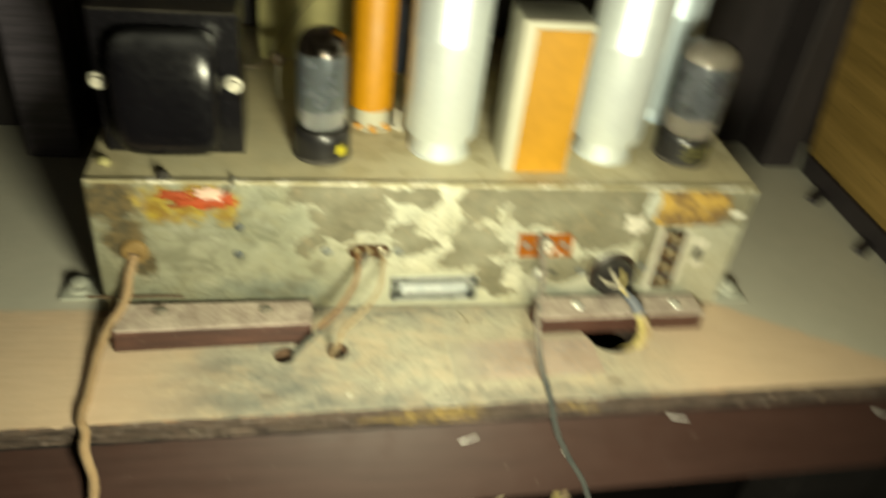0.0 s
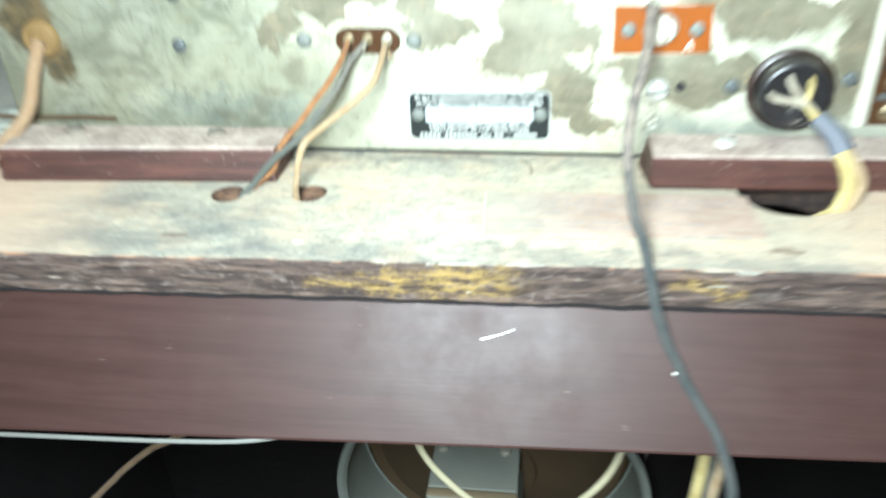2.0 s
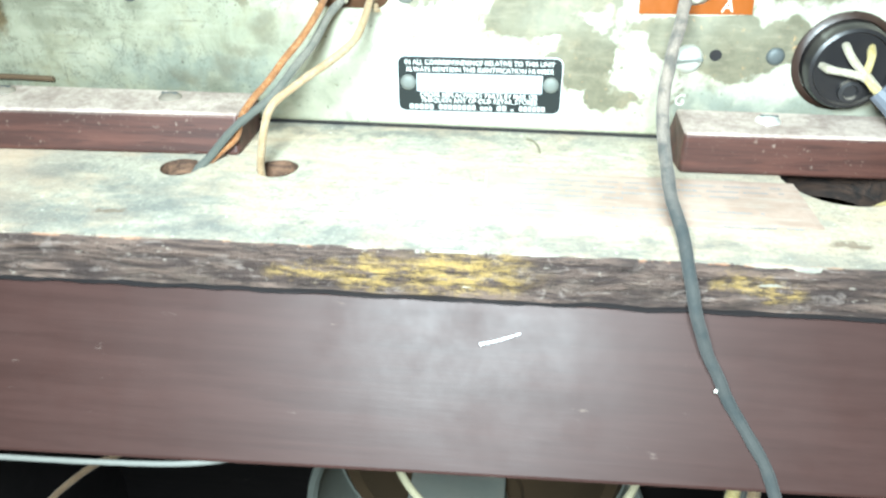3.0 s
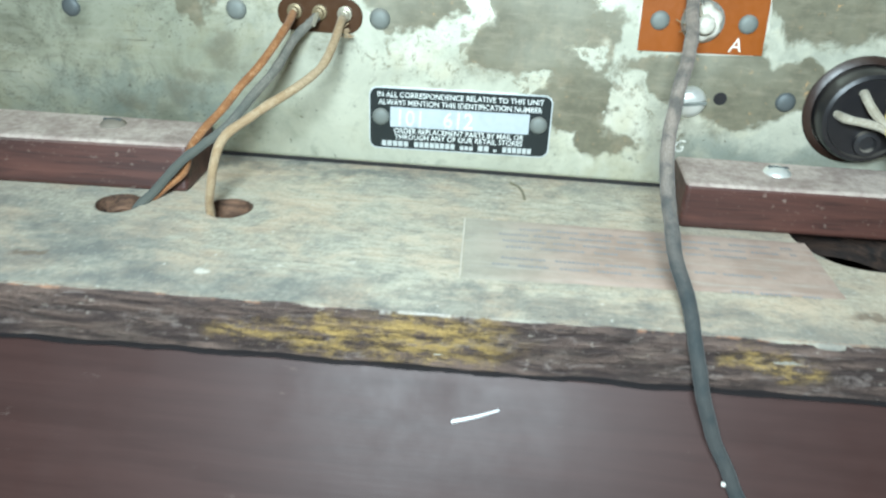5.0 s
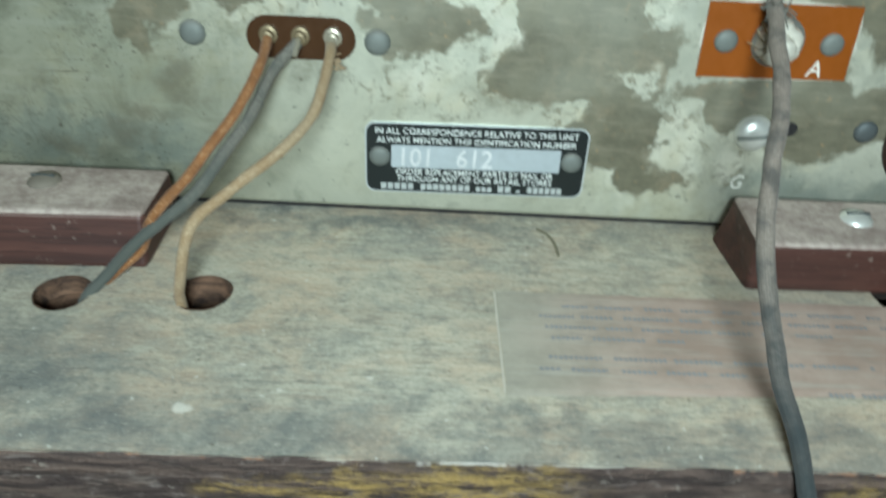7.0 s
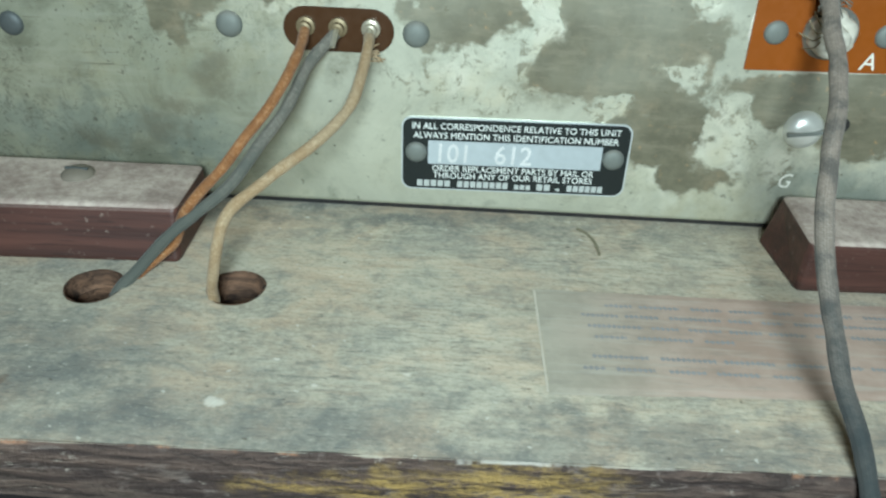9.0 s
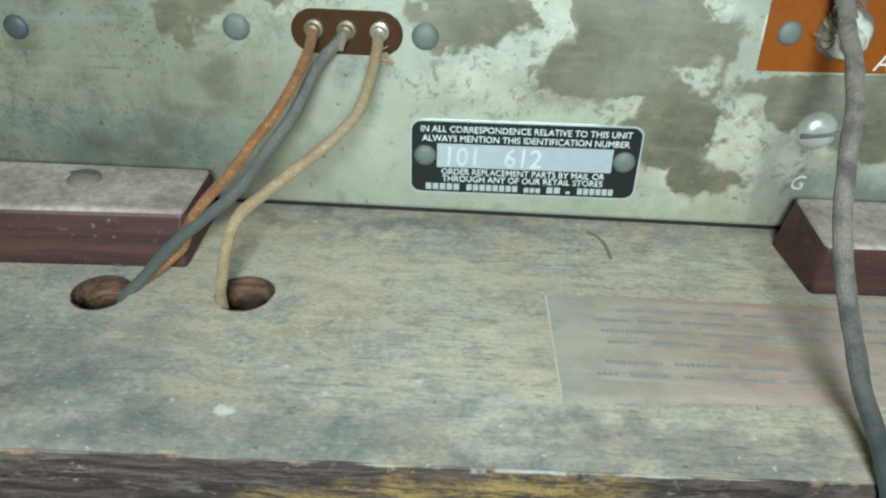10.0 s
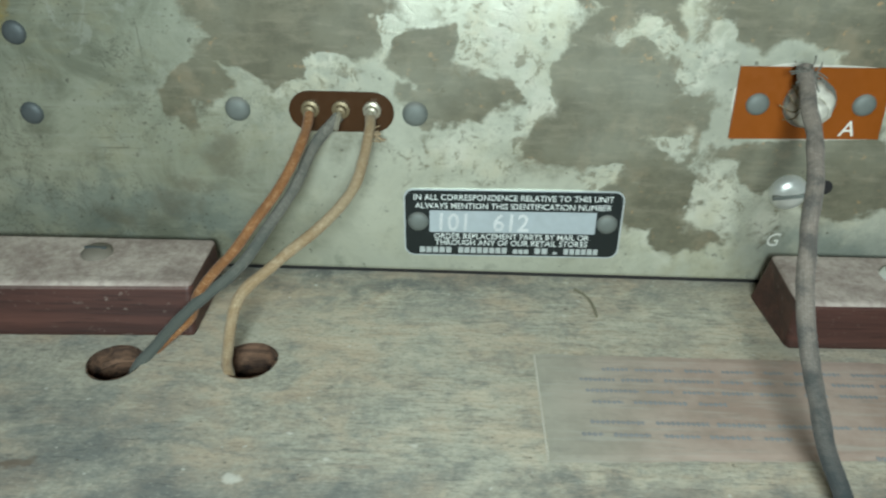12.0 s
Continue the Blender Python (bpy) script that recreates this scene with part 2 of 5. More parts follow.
    col = s.mix(s.math("MULTIPLY", ochre, 0.85), col, s.mix(s.step(mid, 0.4, 0.62), (0.36, 0.2, 0.022), (0.56, 0.4, 0.05)))
    top = s.step(s.normal_z(), 0.5, 0.9)
    col = s.mix(s.math("MULTIPLY", top, s.mixf(s.step(big, 0.3, 0.7), 0.6, 0.9)), col, s.mix(mid, (0.5, 0.425, 0.255), (0.68, 0.59, 0.385)))
    dull = s.math("MAXIMUM", s.math("MAXIMUM", s.math("MULTIPLY", brown, 0.8), top), rust)
    rough = s.mixf(dull, s.math("ADD", 0.3, s.math("MULTIPLY", mid, 0.3)), 0.66)
    metal = s.mixf(s.math("MAXIMUM", dull, s.math("MULTIPLY", cream, 0.8)), 0.5, 0.05)
    h = s.math("ADD", s.math("MULTIPLY", brown, 0.15), s.math("ADD", s.math("MULTIPLY", cream, 0.3), s.math("MULTIPLY", fine, 0.25)))
    return s.done(col, rough, metal, s.bump(h, 0.35, 0.0004))


def make_shelf_wood():
    s = Shade("dusty bare plywood")
    p = s.pos()
    grain = s.noise(330, 6, 0.6, s.scaled(p, 0.09, 1.0, 1.0), 0.3)
    fibre = s.noise(1150, 4, 0.65, s.scaled(p, 0.2, 1.0, 1.0))
    streak = s.noise(620, 5, 0.65, s.scaled(p, 0.14, 1.0, 1.0))
    big, mid, fine = s.noise(16, 4), s.noise(95, 6, 0.65, s.scaled(p, 0.6, 1.0, 1.0)), s.noise(800, 5, 0.65)
    blotch = s.noise(58, 7, 0.66, s.scaled(p, 0.75, 1.2, 1.0), 0.6)
    xyz = s.split(p)
    wood = s.mix(s.step(grain, 0.26, 0.76), (0.43, 0.34, 0.24), (0.57, 0.465, 0.335))
    dust = s.mix(s.step(s.math("ADD", s.math("MULTIPLY", fine, 0.5), s.math("MULTIPLY", s.noise(260, 6, 0.7), 0.5)), 0.36, 0.64), (0.27, 0.265, 0.215), (0.49, 0.465, 0.37))
    warm = s.step(s.math("ADD", xyz[0], s.math("MULTIPLY", big, 0.06)), 0.03, 0.15)
    dusty = s.math("MULTIPLY", s.step(blotch, 0.36, 0.6), s.mixf(warm, 0.85, 0.45))
    col = s.mix(dusty, wood, dust)
    # soft blue-grey soiling
    soil = s.step(s.noise(40, 7, 0.68, s.scaled(p, 0.6, 1.3, 1.0), 0.8), 0.46, 0.66)
    col = s.mix(s.math("MULTIPLY", soil, s.mixf(warm, 0.42, 0.25)), col, s.mix(mid, (0.17, 0.185, 0.17), (0.3, 0.31, 0.28)))
    # pale ovals put the lit middle of the shelf into the wood colour
    pale = s.blobs([(14, -46, 17, 15), (2, -24, 26, 9), (45, -63, 30, 4), (8, -62, 26, 8), (60, -18, 30, 6)], 0.016, 80, 6, 0.9, (0, 1))
    light = s.math("MAXIMUM", s.math("MULTIPLY", s.step(streak, 0.5, 0.68), s.step(s.noise(36, 3), 0.44, 0.62)), s.math("MULTIPLY", pale, s.step(streak, 0.34, 0.6)))
    col = s.mix(s.math("MULTIPLY", light, 0.5), col, (0.66, 0.62, 0.48))
    # short dark fibre marks, in drifts
    drift = s.step(s.noise(90, 5, 0.65, s.scaled(p, 0.6, 1.0, 1.0)), 0.38, 0.6)
    pore = s.math("MULTIPLY", s.step(fibre, 0.53, 0.66), drift)
    mottle = s.noise(210, 8, 0.72, s.scaled(p, 0.7, 1.0, 1.0), 0.5)
    col = s.mix(s.math("MULTIPLY", s.step(mottle, 0.5, 0.64), 0.4), col, (0.2, 0.215, 0.2))
    col = s.mix(s.math("MULTIPLY", s.step(mottle, 0.47, 0.34), 0.35), col, (0.58, 0.55, 0.43))
    col = s.mix(s.math("MULTIPLY", pore, 0.4), col, (0.13, 0.125, 0.11))
    # grime smudges; the front edge's shadow band is painted in with them
    grime_and_shade = s.blobs([(-95, -70, 60, 14), (-35, -73, 50, 7), (20, -75, 40, 3.5), (75, -71, 44, 6), (-60, -64, 28, 8), (-70, -50, 22, 6), (150, -74, 60, 4), (-10, -3, 60, 3), (-95, -45, 16, 9), (30, -66, 20, 3)], 0.016, 90, 7, 0.95, (0, 1))
    col = s.mix(s.math("MULTIPLY", s.math("MULTIPLY", grime_and_shade, s.step(mid, 0.25, 0.6)), 0.7), col, (0.11, 0.12, 0.12))
    dash = s.math("MULTIPLY", s.step(s.noise(480, 3, 0.55, s.scaled(p, 0.22, 1.0, 1.0)), 0.57, 0.66), s.blobs([(16, -44, 15, 16), (40, -14, 50, 8), (-5, -52, 22, 12), (48, -68, 40, 4)], 0.012, 90, 6, 0.8, (0, 1)))
    col = s.mix(s.math("MULTIPLY", dash, 0.5), col, (0.125, 0.13, 0.12))
    grit = s.noise(1500, 4, 0.7, s.scaled(p, 0.55, 1.0, 1.0))
    col = s.mix(s.math("MULTIPLY", s.step(grit, 0.5, 0.66), 0.35), col, (0.15, 0.15, 0.13))
    col = s.mix(s.math("MULTIPLY", s.step(grit, 0.46, 0.32), 0.25), col, (0.62, 0.6, 0.5))
    specks = s.step(s.noise(520, 2, 0.4), 0.7, 0.76)
    col = s.mix(s.math("MULTIPLY", specks, 0.6), col, (0.62, 0.6, 0.52))
    dots = s.step(s.noise(640, 2, 0.4, s.scaled(p, 0.8, 1.0, 1.3)), 0.71, 0.77)
    col = s.mix(s.math("MULTIPLY", dots, 0.6), col, (0.1, 0.085, 0.06))
    # the grey tone of the part behind, with its slanting limit
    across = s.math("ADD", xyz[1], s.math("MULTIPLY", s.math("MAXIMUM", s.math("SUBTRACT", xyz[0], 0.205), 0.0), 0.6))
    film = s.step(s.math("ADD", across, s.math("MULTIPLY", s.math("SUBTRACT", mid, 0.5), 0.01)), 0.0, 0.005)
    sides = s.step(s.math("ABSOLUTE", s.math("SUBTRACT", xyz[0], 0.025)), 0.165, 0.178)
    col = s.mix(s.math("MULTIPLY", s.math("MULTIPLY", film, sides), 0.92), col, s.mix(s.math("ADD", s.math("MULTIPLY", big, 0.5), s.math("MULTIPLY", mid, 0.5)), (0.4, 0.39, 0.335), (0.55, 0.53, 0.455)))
    tan = s.math("MULTIPLY", s.math("SUBTRACT", 1.0, film), s.step(s.math("ABSOLUTE", s.math("SUBTRACT", xyz[0], 0.02)), 0.1, 0.17))
    col = s.mix(s.math("MULTIPLY", tan, 0.8), col, s.mix(grain, (0.54, 0.38, 0.26), (0.72, 0.54, 0.4)))
    spots = s.blobs([(-26, -66.5, 1.5, 1.0), (6, -57, 0.8, 0.6), (50, -50.5, 2.4, 0.7), (-10, -61, 0.7, 0.5), (100, -50, 4.5, 1.6), (-18, -55, 0.6, 0.5)], 0.0015, 500, 4, 0.5, (0, 1))
    col = s.mix(s.math("MULTIPLY", spots, 0.75), col, (0.66, 0.63, 0.54))
    knot = s.blobs([(121.2, -62.2, 5, 1.6), (-67.2, -65.0, 4, 1.4)], 0.003, 300, 4, 0.4, (0, 1))
    col = s.mix(s.math("MULTIPLY", knot, 0.7), col, (0.14, 0.1, 0.07))
    h = s.math("ADD", s.math("MULTIPLY", pore, -0.6), s.math("ADD", s.math("MULTIPLY", grain, 0.7), s.math("MULTIPLY", fine, 0.6)))
    return s.done(col, 0.85, 0.0, s.bump(h, 0.3, 0.0004), Specular_IOR_Level=0.25)


def make_paper():
    s = Shade("pinkish faded paper label")
    p = s.pos()
    streak, mid = s.noise(420, 5, 0.65, s.scaled(p, 0.1, 1.0, 1.0)), s.noise(60, 6, 0.65)
    pink = s.step(s.math("ADD", s.split(p)[0], s.math("MULTIPLY", mid, 0.03)), 0.04, 0.085)
    col = s.mix(s.step(mid, 0.35, 0.65), s.mix(pink, (0.34, 0.315, 0.25), (0.36, 0.265, 0.21)), s.mix(pink, (0.43, 0.4, 0.32), (0.455, 0.35, 0.285)))
    col = s.mix(s.math("MULTIPLY", s.step(streak, 0.48, 0.68), 0.4), col, (0.5, 0.47, 0.4))
    col = s.mix(s.math("MULTIPLY", s.step(s.noise(700, 4, 0.6, s.scaled(p, 0.2, 1.0, 1.0)), 0.55, 0.7), 0.3), col, (0.24, 0.22, 0.19))
    return s.done(col, 0.88, 0.0, s.bump(streak, 0.2, 0.0003), Specular_IOR_Level=0.2)


def make_edge_wood():
    s = Shade("rough plywood edge")
    p = s.pos()
    lay = s.noise(420, 6, 0.65, s.scaled(p, 0.12, 0.3, 1.0), 0.5)
    mid, fine = s.noise(150, 5, 0.65, s.scaled(p, 0.5, 1, 1)), s.noise(1100, 4)
    crack = s.noise(900, 5, 0.7, s.scaled(p, 0.14, 0.3, 1.0), 0.4)
    chip = s.noise(260, 7, 0.72, s.scaled(p, 0.45, 0.5, 1.0), 0.6)
    col = s.mix(s.step(lay, 0.36, 0.68), (0.03, 0.0185, 0.0155), (0.13, 0.088, 0.068))
    col = s.mix(s.math("MULTIPLY", s.step(chip, 0.53, 0.66), 0.55), col, (0.25, 0.205, 0.18))
    col = s.mix(s.math("MULTIPLY", s.step(s.noise(520, 5, 0.7, s.scaled(p, 0.5, 0.5, 1.0)), 0.62, 0.7), 0.6), col, (0.4, 0.35, 0.29))
    col = s.mix(s.math("MULTIPLY", s.step(mid, 0.54, 0.7), 0.28), col, (0.2, 0.155, 0.12))
    xyz = s.split(p)
    ochre = s.blobs([(24, -6.5, 18, 5.4), (31, -6, 12, 5.4), (4, -7.5, 11, 4.0), (-12, -7.5, 8, 2.2), (95, -5, 6, 2.6), (103, -7.0, 5, 2.6)], 0.005, 220, 7, 0.6)
    ochre = s.math("MULTIPLY", ochre, s.step(s.noise(420, 7, 0.75, s.scaled(p, 0.35, 1, 1)), 0.4, 0.6))
    col = s.mix(s.math("MULTIPLY", ochre, 0.85), col, s.mix(fine, (0.22, 0.135, 0.03), (0.47, 0.33, 0.1)))
    col = s.mix(s.math("MULTIPLY", s.step(crack, 0.53, 0.62), 0.8), col, (0.025, 0.016, 0.012))
    lip = s.step(s.math("ADD", xyz[2], s.math("MULTIPLY", s.math("SUBTRACT", mid, 0.5), 0.0022)), -0.0007, -0.0002)
    run = s.step(s.noise(60, 5, 0.6, s.scaled(p, 1, 0.2, 0.2)), 0.5, 0.56)
    chips = s.math("MULTIPLY", lip, run)
    white = s.math("MULTIPLY", s.step(xyz[0], -0.01, 0.005), s.step(xyz[0], 0.07, 0.055))
    col = s.mix(s.math("MULTIPLY", chips, 0.6), col, s.mix(white, (0.42, 0.22, 0.12), (0.66, 0.62, 0.54)))
    return s.done(col, 0.75, 0.0, s.bump(s.math("ADD", lay, s.math("ADD", s.math("MULTIPLY", crack, -0.6), s.math("MULTIPLY", fine, 0.4))), 0.8, 0.0014))


def make_mahogany(name, dark, lite, rough, dust=0.0, sheen=0.5, open_pores=0.5, grain_axis=0, coarse=1.0, relief=0.18):
    s = Shade(name)
    p = s.pos()
    stretch = [coarse] * 3
    stretch[grain_axis] = 0.06 * coarse
    grain = s.noise(260, 5, 0.6, s.scaled(p, *stretch), 0.4)
    pores = s.noise(1300, 3, 0.5, s.scaled(p, *stretch))
    mid = s.noise(70, 4, 0.6)
    col = s.mix(s.step(grain, 0.3, 0.72), dark, lite)
    col = s.mix(s.math("MULTIPLY", s.step(pores, 0.56, 0.7), open_pores), col, tuple(c * 0.5 for c in dark))
    scuff = s.step(s.noise(240, 5, 0.7, s.scaled(p, 0.3, 1, 1)), 0.66, 0.76)
    col = s.mix(s.math("MULTIPLY", scuff, 0.3), col, (0.32, 0.26, 0.22))
    r = s.math("ADD", rough, s.math("ADD", s.math("MULTIPLY", s.math("SUBTRACT", mid, 0.5), 0.25), s.math("MULTIPLY", scuff, 0.2)))
    if dust:
        d = s.math("MULTIPLY", s.step(s.normal_z(), 0.35, 0.8), s.mixf(s.step(mid, 0.3, 0.65), 0.75 * dust, dust))
        col = s.mix(d, col, s.mix(s.step(s.math("ADD", s.math("MULTIPLY", s.noise(600, 5, 0.7), 0.6), s.math("MULTIPLY", mid, 0.4)), 0.36, 0.64), (0.31, 0.245, 0.21), (0.53, 0.45, 0.385)))
        r = s.mixf(d, r, 0.9)
        specks = s.math("MULTIPLY", s.step(s.noise(700, 4, 0.6), 0.6, 0.7), s.step(s.noise(120, 4), 0.4, 0.6))
        col = s.mix(s.math("MULTIPLY", specks, 0.45), col, (0.3, 0.24, 0.2))
    return s.done(col, r, 0.0, s.bump(s.math("ADD", grain, pores), relief, 0.0004), Specular_IOR_Level=sheen)


def make_braid(name, base, fleck, soil, rough=0.85, pitch=0.75, dark_span=None):
    """Woven cotton covering; runs on the unwrapped length (u, mm) and turn (v) of the cord."""
    s = Shade(name)
    uv = s.split(s.node("ShaderNodeUVMap"))
    u, v = s.math("MULTIPLY", uv[0], 6.283 / pitch), s.math("MULTIPLY", uv[1], 6.283 * 11)
    a = s.math("SINE", s.math("ADD", u, v))
    b = s.math("SINE", s.math("SUBTRACT", u, v))
    weave = s.math("MULTIPLY", a, b)
    mid, fine = s.noise(170, 5, 0.65), s.noise(1600, 4)
    col = s.mix(s.step(weave, -0.8, 0.8), tuple(c * 0.66 for c in base), base)
    col = s.mix(s.math("MULTIPLY", s.step(s.math("ADD", fine, s.math("MULTIPLY", a, 0.06)), 0.45, 0.75), 0.6), col, fleck)
    col = s.mix(s.math("MULTIPLY", s.step(mid, 0.42, 0.66), 0.6), col, soil)
    if dark_span:
        # the far stretch of the cord is darker, from one length (mm) to another
        far_tone = s.step(s.math("ADD", uv[0], s.math("MULTIPLY", mid, 14.0)), dark_span[0], dark_span[1])
        col = s.mix(s.math("MULTIPLY", far_tone, 0.88), col, soil)
    return s.done(col, rough, 0.0, s.bump(s.math("ADD", weave, s.math("MULTIPLY", fine, 1.6)), 0.16, 0.00015), Sheen_Weight=0.1, Specular_IOR_Level=0.2)


def make_worn_edge():
    s = Shade("worn folded edge")
    p = s.pos()
    wear = s.step(s.noise(45, 6, 0.7, s.scaled(p, 1.0, 0.3, 0.3)), 0.45, 0.62)
    fine = s.noise(500, 5, 0.65)
    col = s.mix(fine, (0.27, 0.235, 0.14), (0.42, 0.37, 0.23))
    col = s.mix(s.math("MULTIPLY", wear, s.step(fine, 0.3, 0.6)), col, (0.74, 0.71, 0.6))
    return s.done(col, 0.55, 0.25, s.bump(fine, 0.4, 0.0004))


def make_torn_paper():
    s = Shade("torn ochre paper label")
    mid, fine = s.noise(120, 7, 0.7, None, 0.6), s.noise(600, 5, 0.65)
    col = s.mix(s.step(s.math("ADD", s.math("MULTIPLY", mid, 0.5), s.math("MULTIPLY", s.noise(55, 4), 0.5)), 0.42, 0.58), (0.13, 0.075, 0.03), (0.4, 0.25, 0.058))
    col = s.mix(s.math("MULTIPLY", s.step(s.noise(190, 7, 0.72), 0.58, 0.68), 0.5), col, (0.42, 0.38, 0.27))
    col = s.mix(s.math("MULTIPLY", s.step(fine, 0.56, 0.7), 0.5), col, (0.2, 0.12, 0.05))
    return s.done(col, 0.85, 0.0, s.bump(s.math("ADD", mid, s.math("MULTIPLY", fine, 0.4)), 0.5, 0.0006))


def make_glass(name, tint):
    s = Shade(name)
    return s.done(tint, s.math("MULTIPLY", s.noise(200, 4), 0.1), 0.0, None, Transmission_Weight=1.0, IOR=1.48)


CHASSIS = make_chassis_metal()
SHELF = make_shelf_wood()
EDGE = make_edge_wood()
RAIL = make_mahogany("satin mahogany stain", (0.034, 0.0162, 0.0134), (0.044, 0.0215, 0.018), 0.48, sheen=0.26, open_pores=0.1, relief=0.03)
BLOCK = make_mahogany("reddish hardwood with dust on top", (0.038, 0.015, 0.0115), (0.09, 0.036, 0.026), 0.55, 1.0)
CABINET = make_mahogany("dark cabinet wood", (0.016, 0.0125, 0.0145), (0.03, 0.023, 0.027), 0.6, grain_axis=2)
# near-black version of the cabinet wood; paints the shade below the shelf
UNDER_SHADE = make_mahogany("cabinet wood darkened as shade below the shelf", (0.006, 0.0045, 0.005), (0.012, 0.009, 0.0095), 0.7)
POST = make_mahogany("dark violet-brown post wood", (0.04, 0.034, 0.046), (0.07, 0.06, 0.078), 0.55)
SIDE = make_mahogany("yellowish unfinished wood", (0.18, 0.112, 0.03), (0.27, 0.17, 0.052), 0.6, grain_axis=1, coarse=0.35)
TAN = make_braid("tan cotton braid", (0.38, 0.285, 0.17), (0.55, 0.44, 0.29), (0.24, 0.155, 0.075))
GREY = make_braid("grey cotton braid", (0.16, 0.15, 0.125), (0.26, 0.245, 0.2), (0.078, 0.084, 0.073), dark_span=(25, 60))
RUSTY = make_braid("rust brown cotton braid", (0.29, 0.128, 0.045), (0.46, 0.3, 0.16), (0.12, 0.052, 0.022))
MAINS = make_braid("grey-brown antenna cord braid", (0.26, 0.216, 0.176), (0.34, 0.295, 0.25), (0.026, 0.033, 0.035), dark_span=(46, 100))
LEFT_CORD = make_braid("brown mains cord braid", (0.33, 0.222, 0.128), (0.5, 0.36, 0.23), (0.25, 0.155, 0.085))
YELLOWED = make_braid("yellowed cotton braid", (0.5, 0.4, 0.16), (0.62, 0.55, 0.33), (0.3, 0.23, 0.08))
PALE_LEAD = make_braid("pale greyed cotton braid", (0.38, 0.34, 0.26), (0.55, 0.52, 0.43), (0.2, 0.17, 0.11))
WHITE_CABLE = simple("off-white rubber cable", (0.4, 0.36, 0.235), 0.6, grain=500)
GREY_CABLE = simple("greyed thin cable", (0.15, 0.15, 0.135), 0.6, grain=500)
ORANGE = simple("orange-brown phenolic board", (0.235, 0.063, 0.003), 0.4, grain=700, spread=0.2)
BROWN = simple("dark brown phenolic board", (0.05, 0.021, 0.006), 0.36, grain=600, spread=0.45)
DARK_BROWN = simple("dark red-brown bakelite rim", (0.024, 0.012, 0.008), 0.4, grain=500, spread=0.4, dust=0.2)
BAKELITE = simple("black bakelite", (0.02, 0.019, 0.02), 0.35, grain=500, dust=0.35)
CLEAN_BAKELITE = simple("wiped black bakelite", (0.014, 0.013, 0.014), 0.33, grain=500, dust=0.12)
RIVET = simple("dull nickel rivet", (0.18, 0.192, 0.174), 0.66, 0.35, grain=700, spread=0.35, dust=0.3)
DARK_RIVET = simple("dark tarnished rivet", (0.1, 0.11, 0.11), 0.6, 0.4, grain=900, spread=0.35)
NICKEL = simple("pitted nickel", (0.55, 0.54, 0.48), 0.32, 0.85, grain=800, spread=0.2)
SOLDER = simple("dusty tinned brass", (0.48, 0.44, 0.34), 0.4, 0.6, grain=900)
BARE_ZINC = simple("grey bare zinc", (0.42, 0.43, 0.37), 0.6, 0.25, grain=400, spread=0.35)
NUT = simple("pale oxidised zinc", (0.54, 0.51, 0.43), 0.65, 0.2, grain=600, spread=0.4, relief=0.6)
PLATE_BLACK = simple("black enamel", (0.009, 0.0125, 0.0125), 0.42, grain=900, spread=0.3)
PLATE_ALU = simple("brushed aluminium", (0.66, 0.7, 0.71), 0.4, 0.6, grain=1200, spread=0.15)
PLATE_INK = simple("bright aluminium lettering", (0.8, 0.82, 0.78), 0.45, 0.2, grain=900, spread=0.1)
BAR_INK = simple("dull aluminium bar", (0.5, 0.52, 0.5), 0.5, 0.3, grain=900, spread=0.2)
SCREW_HEAD = simple("pale worn screw head", (0.74, 0.74, 0.68), 0.36, 0.5, grain=500, spread=0.25)
WORN_EDGE = make_worn_edge()
STAMP = simple("stamped figures", (0.84, 0.87, 0.87), 0.36, 0.3, grain=900, spread=0.5)
MARK = simple("white scratched paint", (0.72, 0.7, 0.62), 0.6, grain=900, spread=0.15)
CAN = simple("matt aluminium shield", (0.8, 0.86, 0.92), 0.42, 0.58, grain=350, spread=0.16, dust=0.3)
CAN_BLUE = simple("bluish aluminium shield", (0.56, 0.66, 0.74), 0.5, 0.5, grain=350, spread=0.12)
BLACK_ENAMEL = simple("glossy black transformer enamel", (0.005, 0.0045, 0.006), 0.25, grain=300, spread=0.3, dust=0.35)
CREAM_CARD = simple("cream waxed card", (0.42, 0.4, 0.315), 0.6, grain=300, spread=0.12, dust=0.3)
ORANGE_CARD = simple("orange printed card", (0.4, 0.19, 0.012), 0.55, grain=220, spread=0.5)
ORANGE_CAN = simple("orange waxed capacitor sleeve", (0.46, 0.2, 0.01), 0.5, grain=160, spread=0.45)
LIGHT_CARBON = simple("pale grey bulb coating", (0.3, 0.33, 0.37), 0.26, 0.5, grain=120, spread=0.5)
BELL_ENAMEL = simple("black cover enamel", (0.0035, 0.0032, 0.0045), 0.24, grain=300, spread=0.3, dust=0.3, dust_color=(0.2, 0.2, 0.21), Specular_IOR_Level=0.5)
CARBON = simple("grey carbonised bulb coating", (0.21, 0.22, 0.255), 0.28, 0.4, grain=90, spread=0.25)
DUST_CAP = simple("dust-covered glass top", (0.4, 0.35, 0.3), 0.75, grain=350)
FADED_YELLOW = simple("worn olive printing", (0.17, 0.15, 0.03), 0.6, grain=700, spread=0.4)
YELLOW_INK = simple("yellow printed ink", (0.5, 0.42, 0.03), 0.6, grain=700)
RED_CRUST = simple("red-orange sealing crust", (0.32, 0.05, 0.012), 0.7, grain=420, spread=0.8, relief=0.8)
PINK_CRUST = simple("pale pink flaking crust", (0.62, 0.42, 0.34), 0.8, grain=500, spread=0.2, relief=0.8)
OCHRE_LABEL = make_torn_paper()
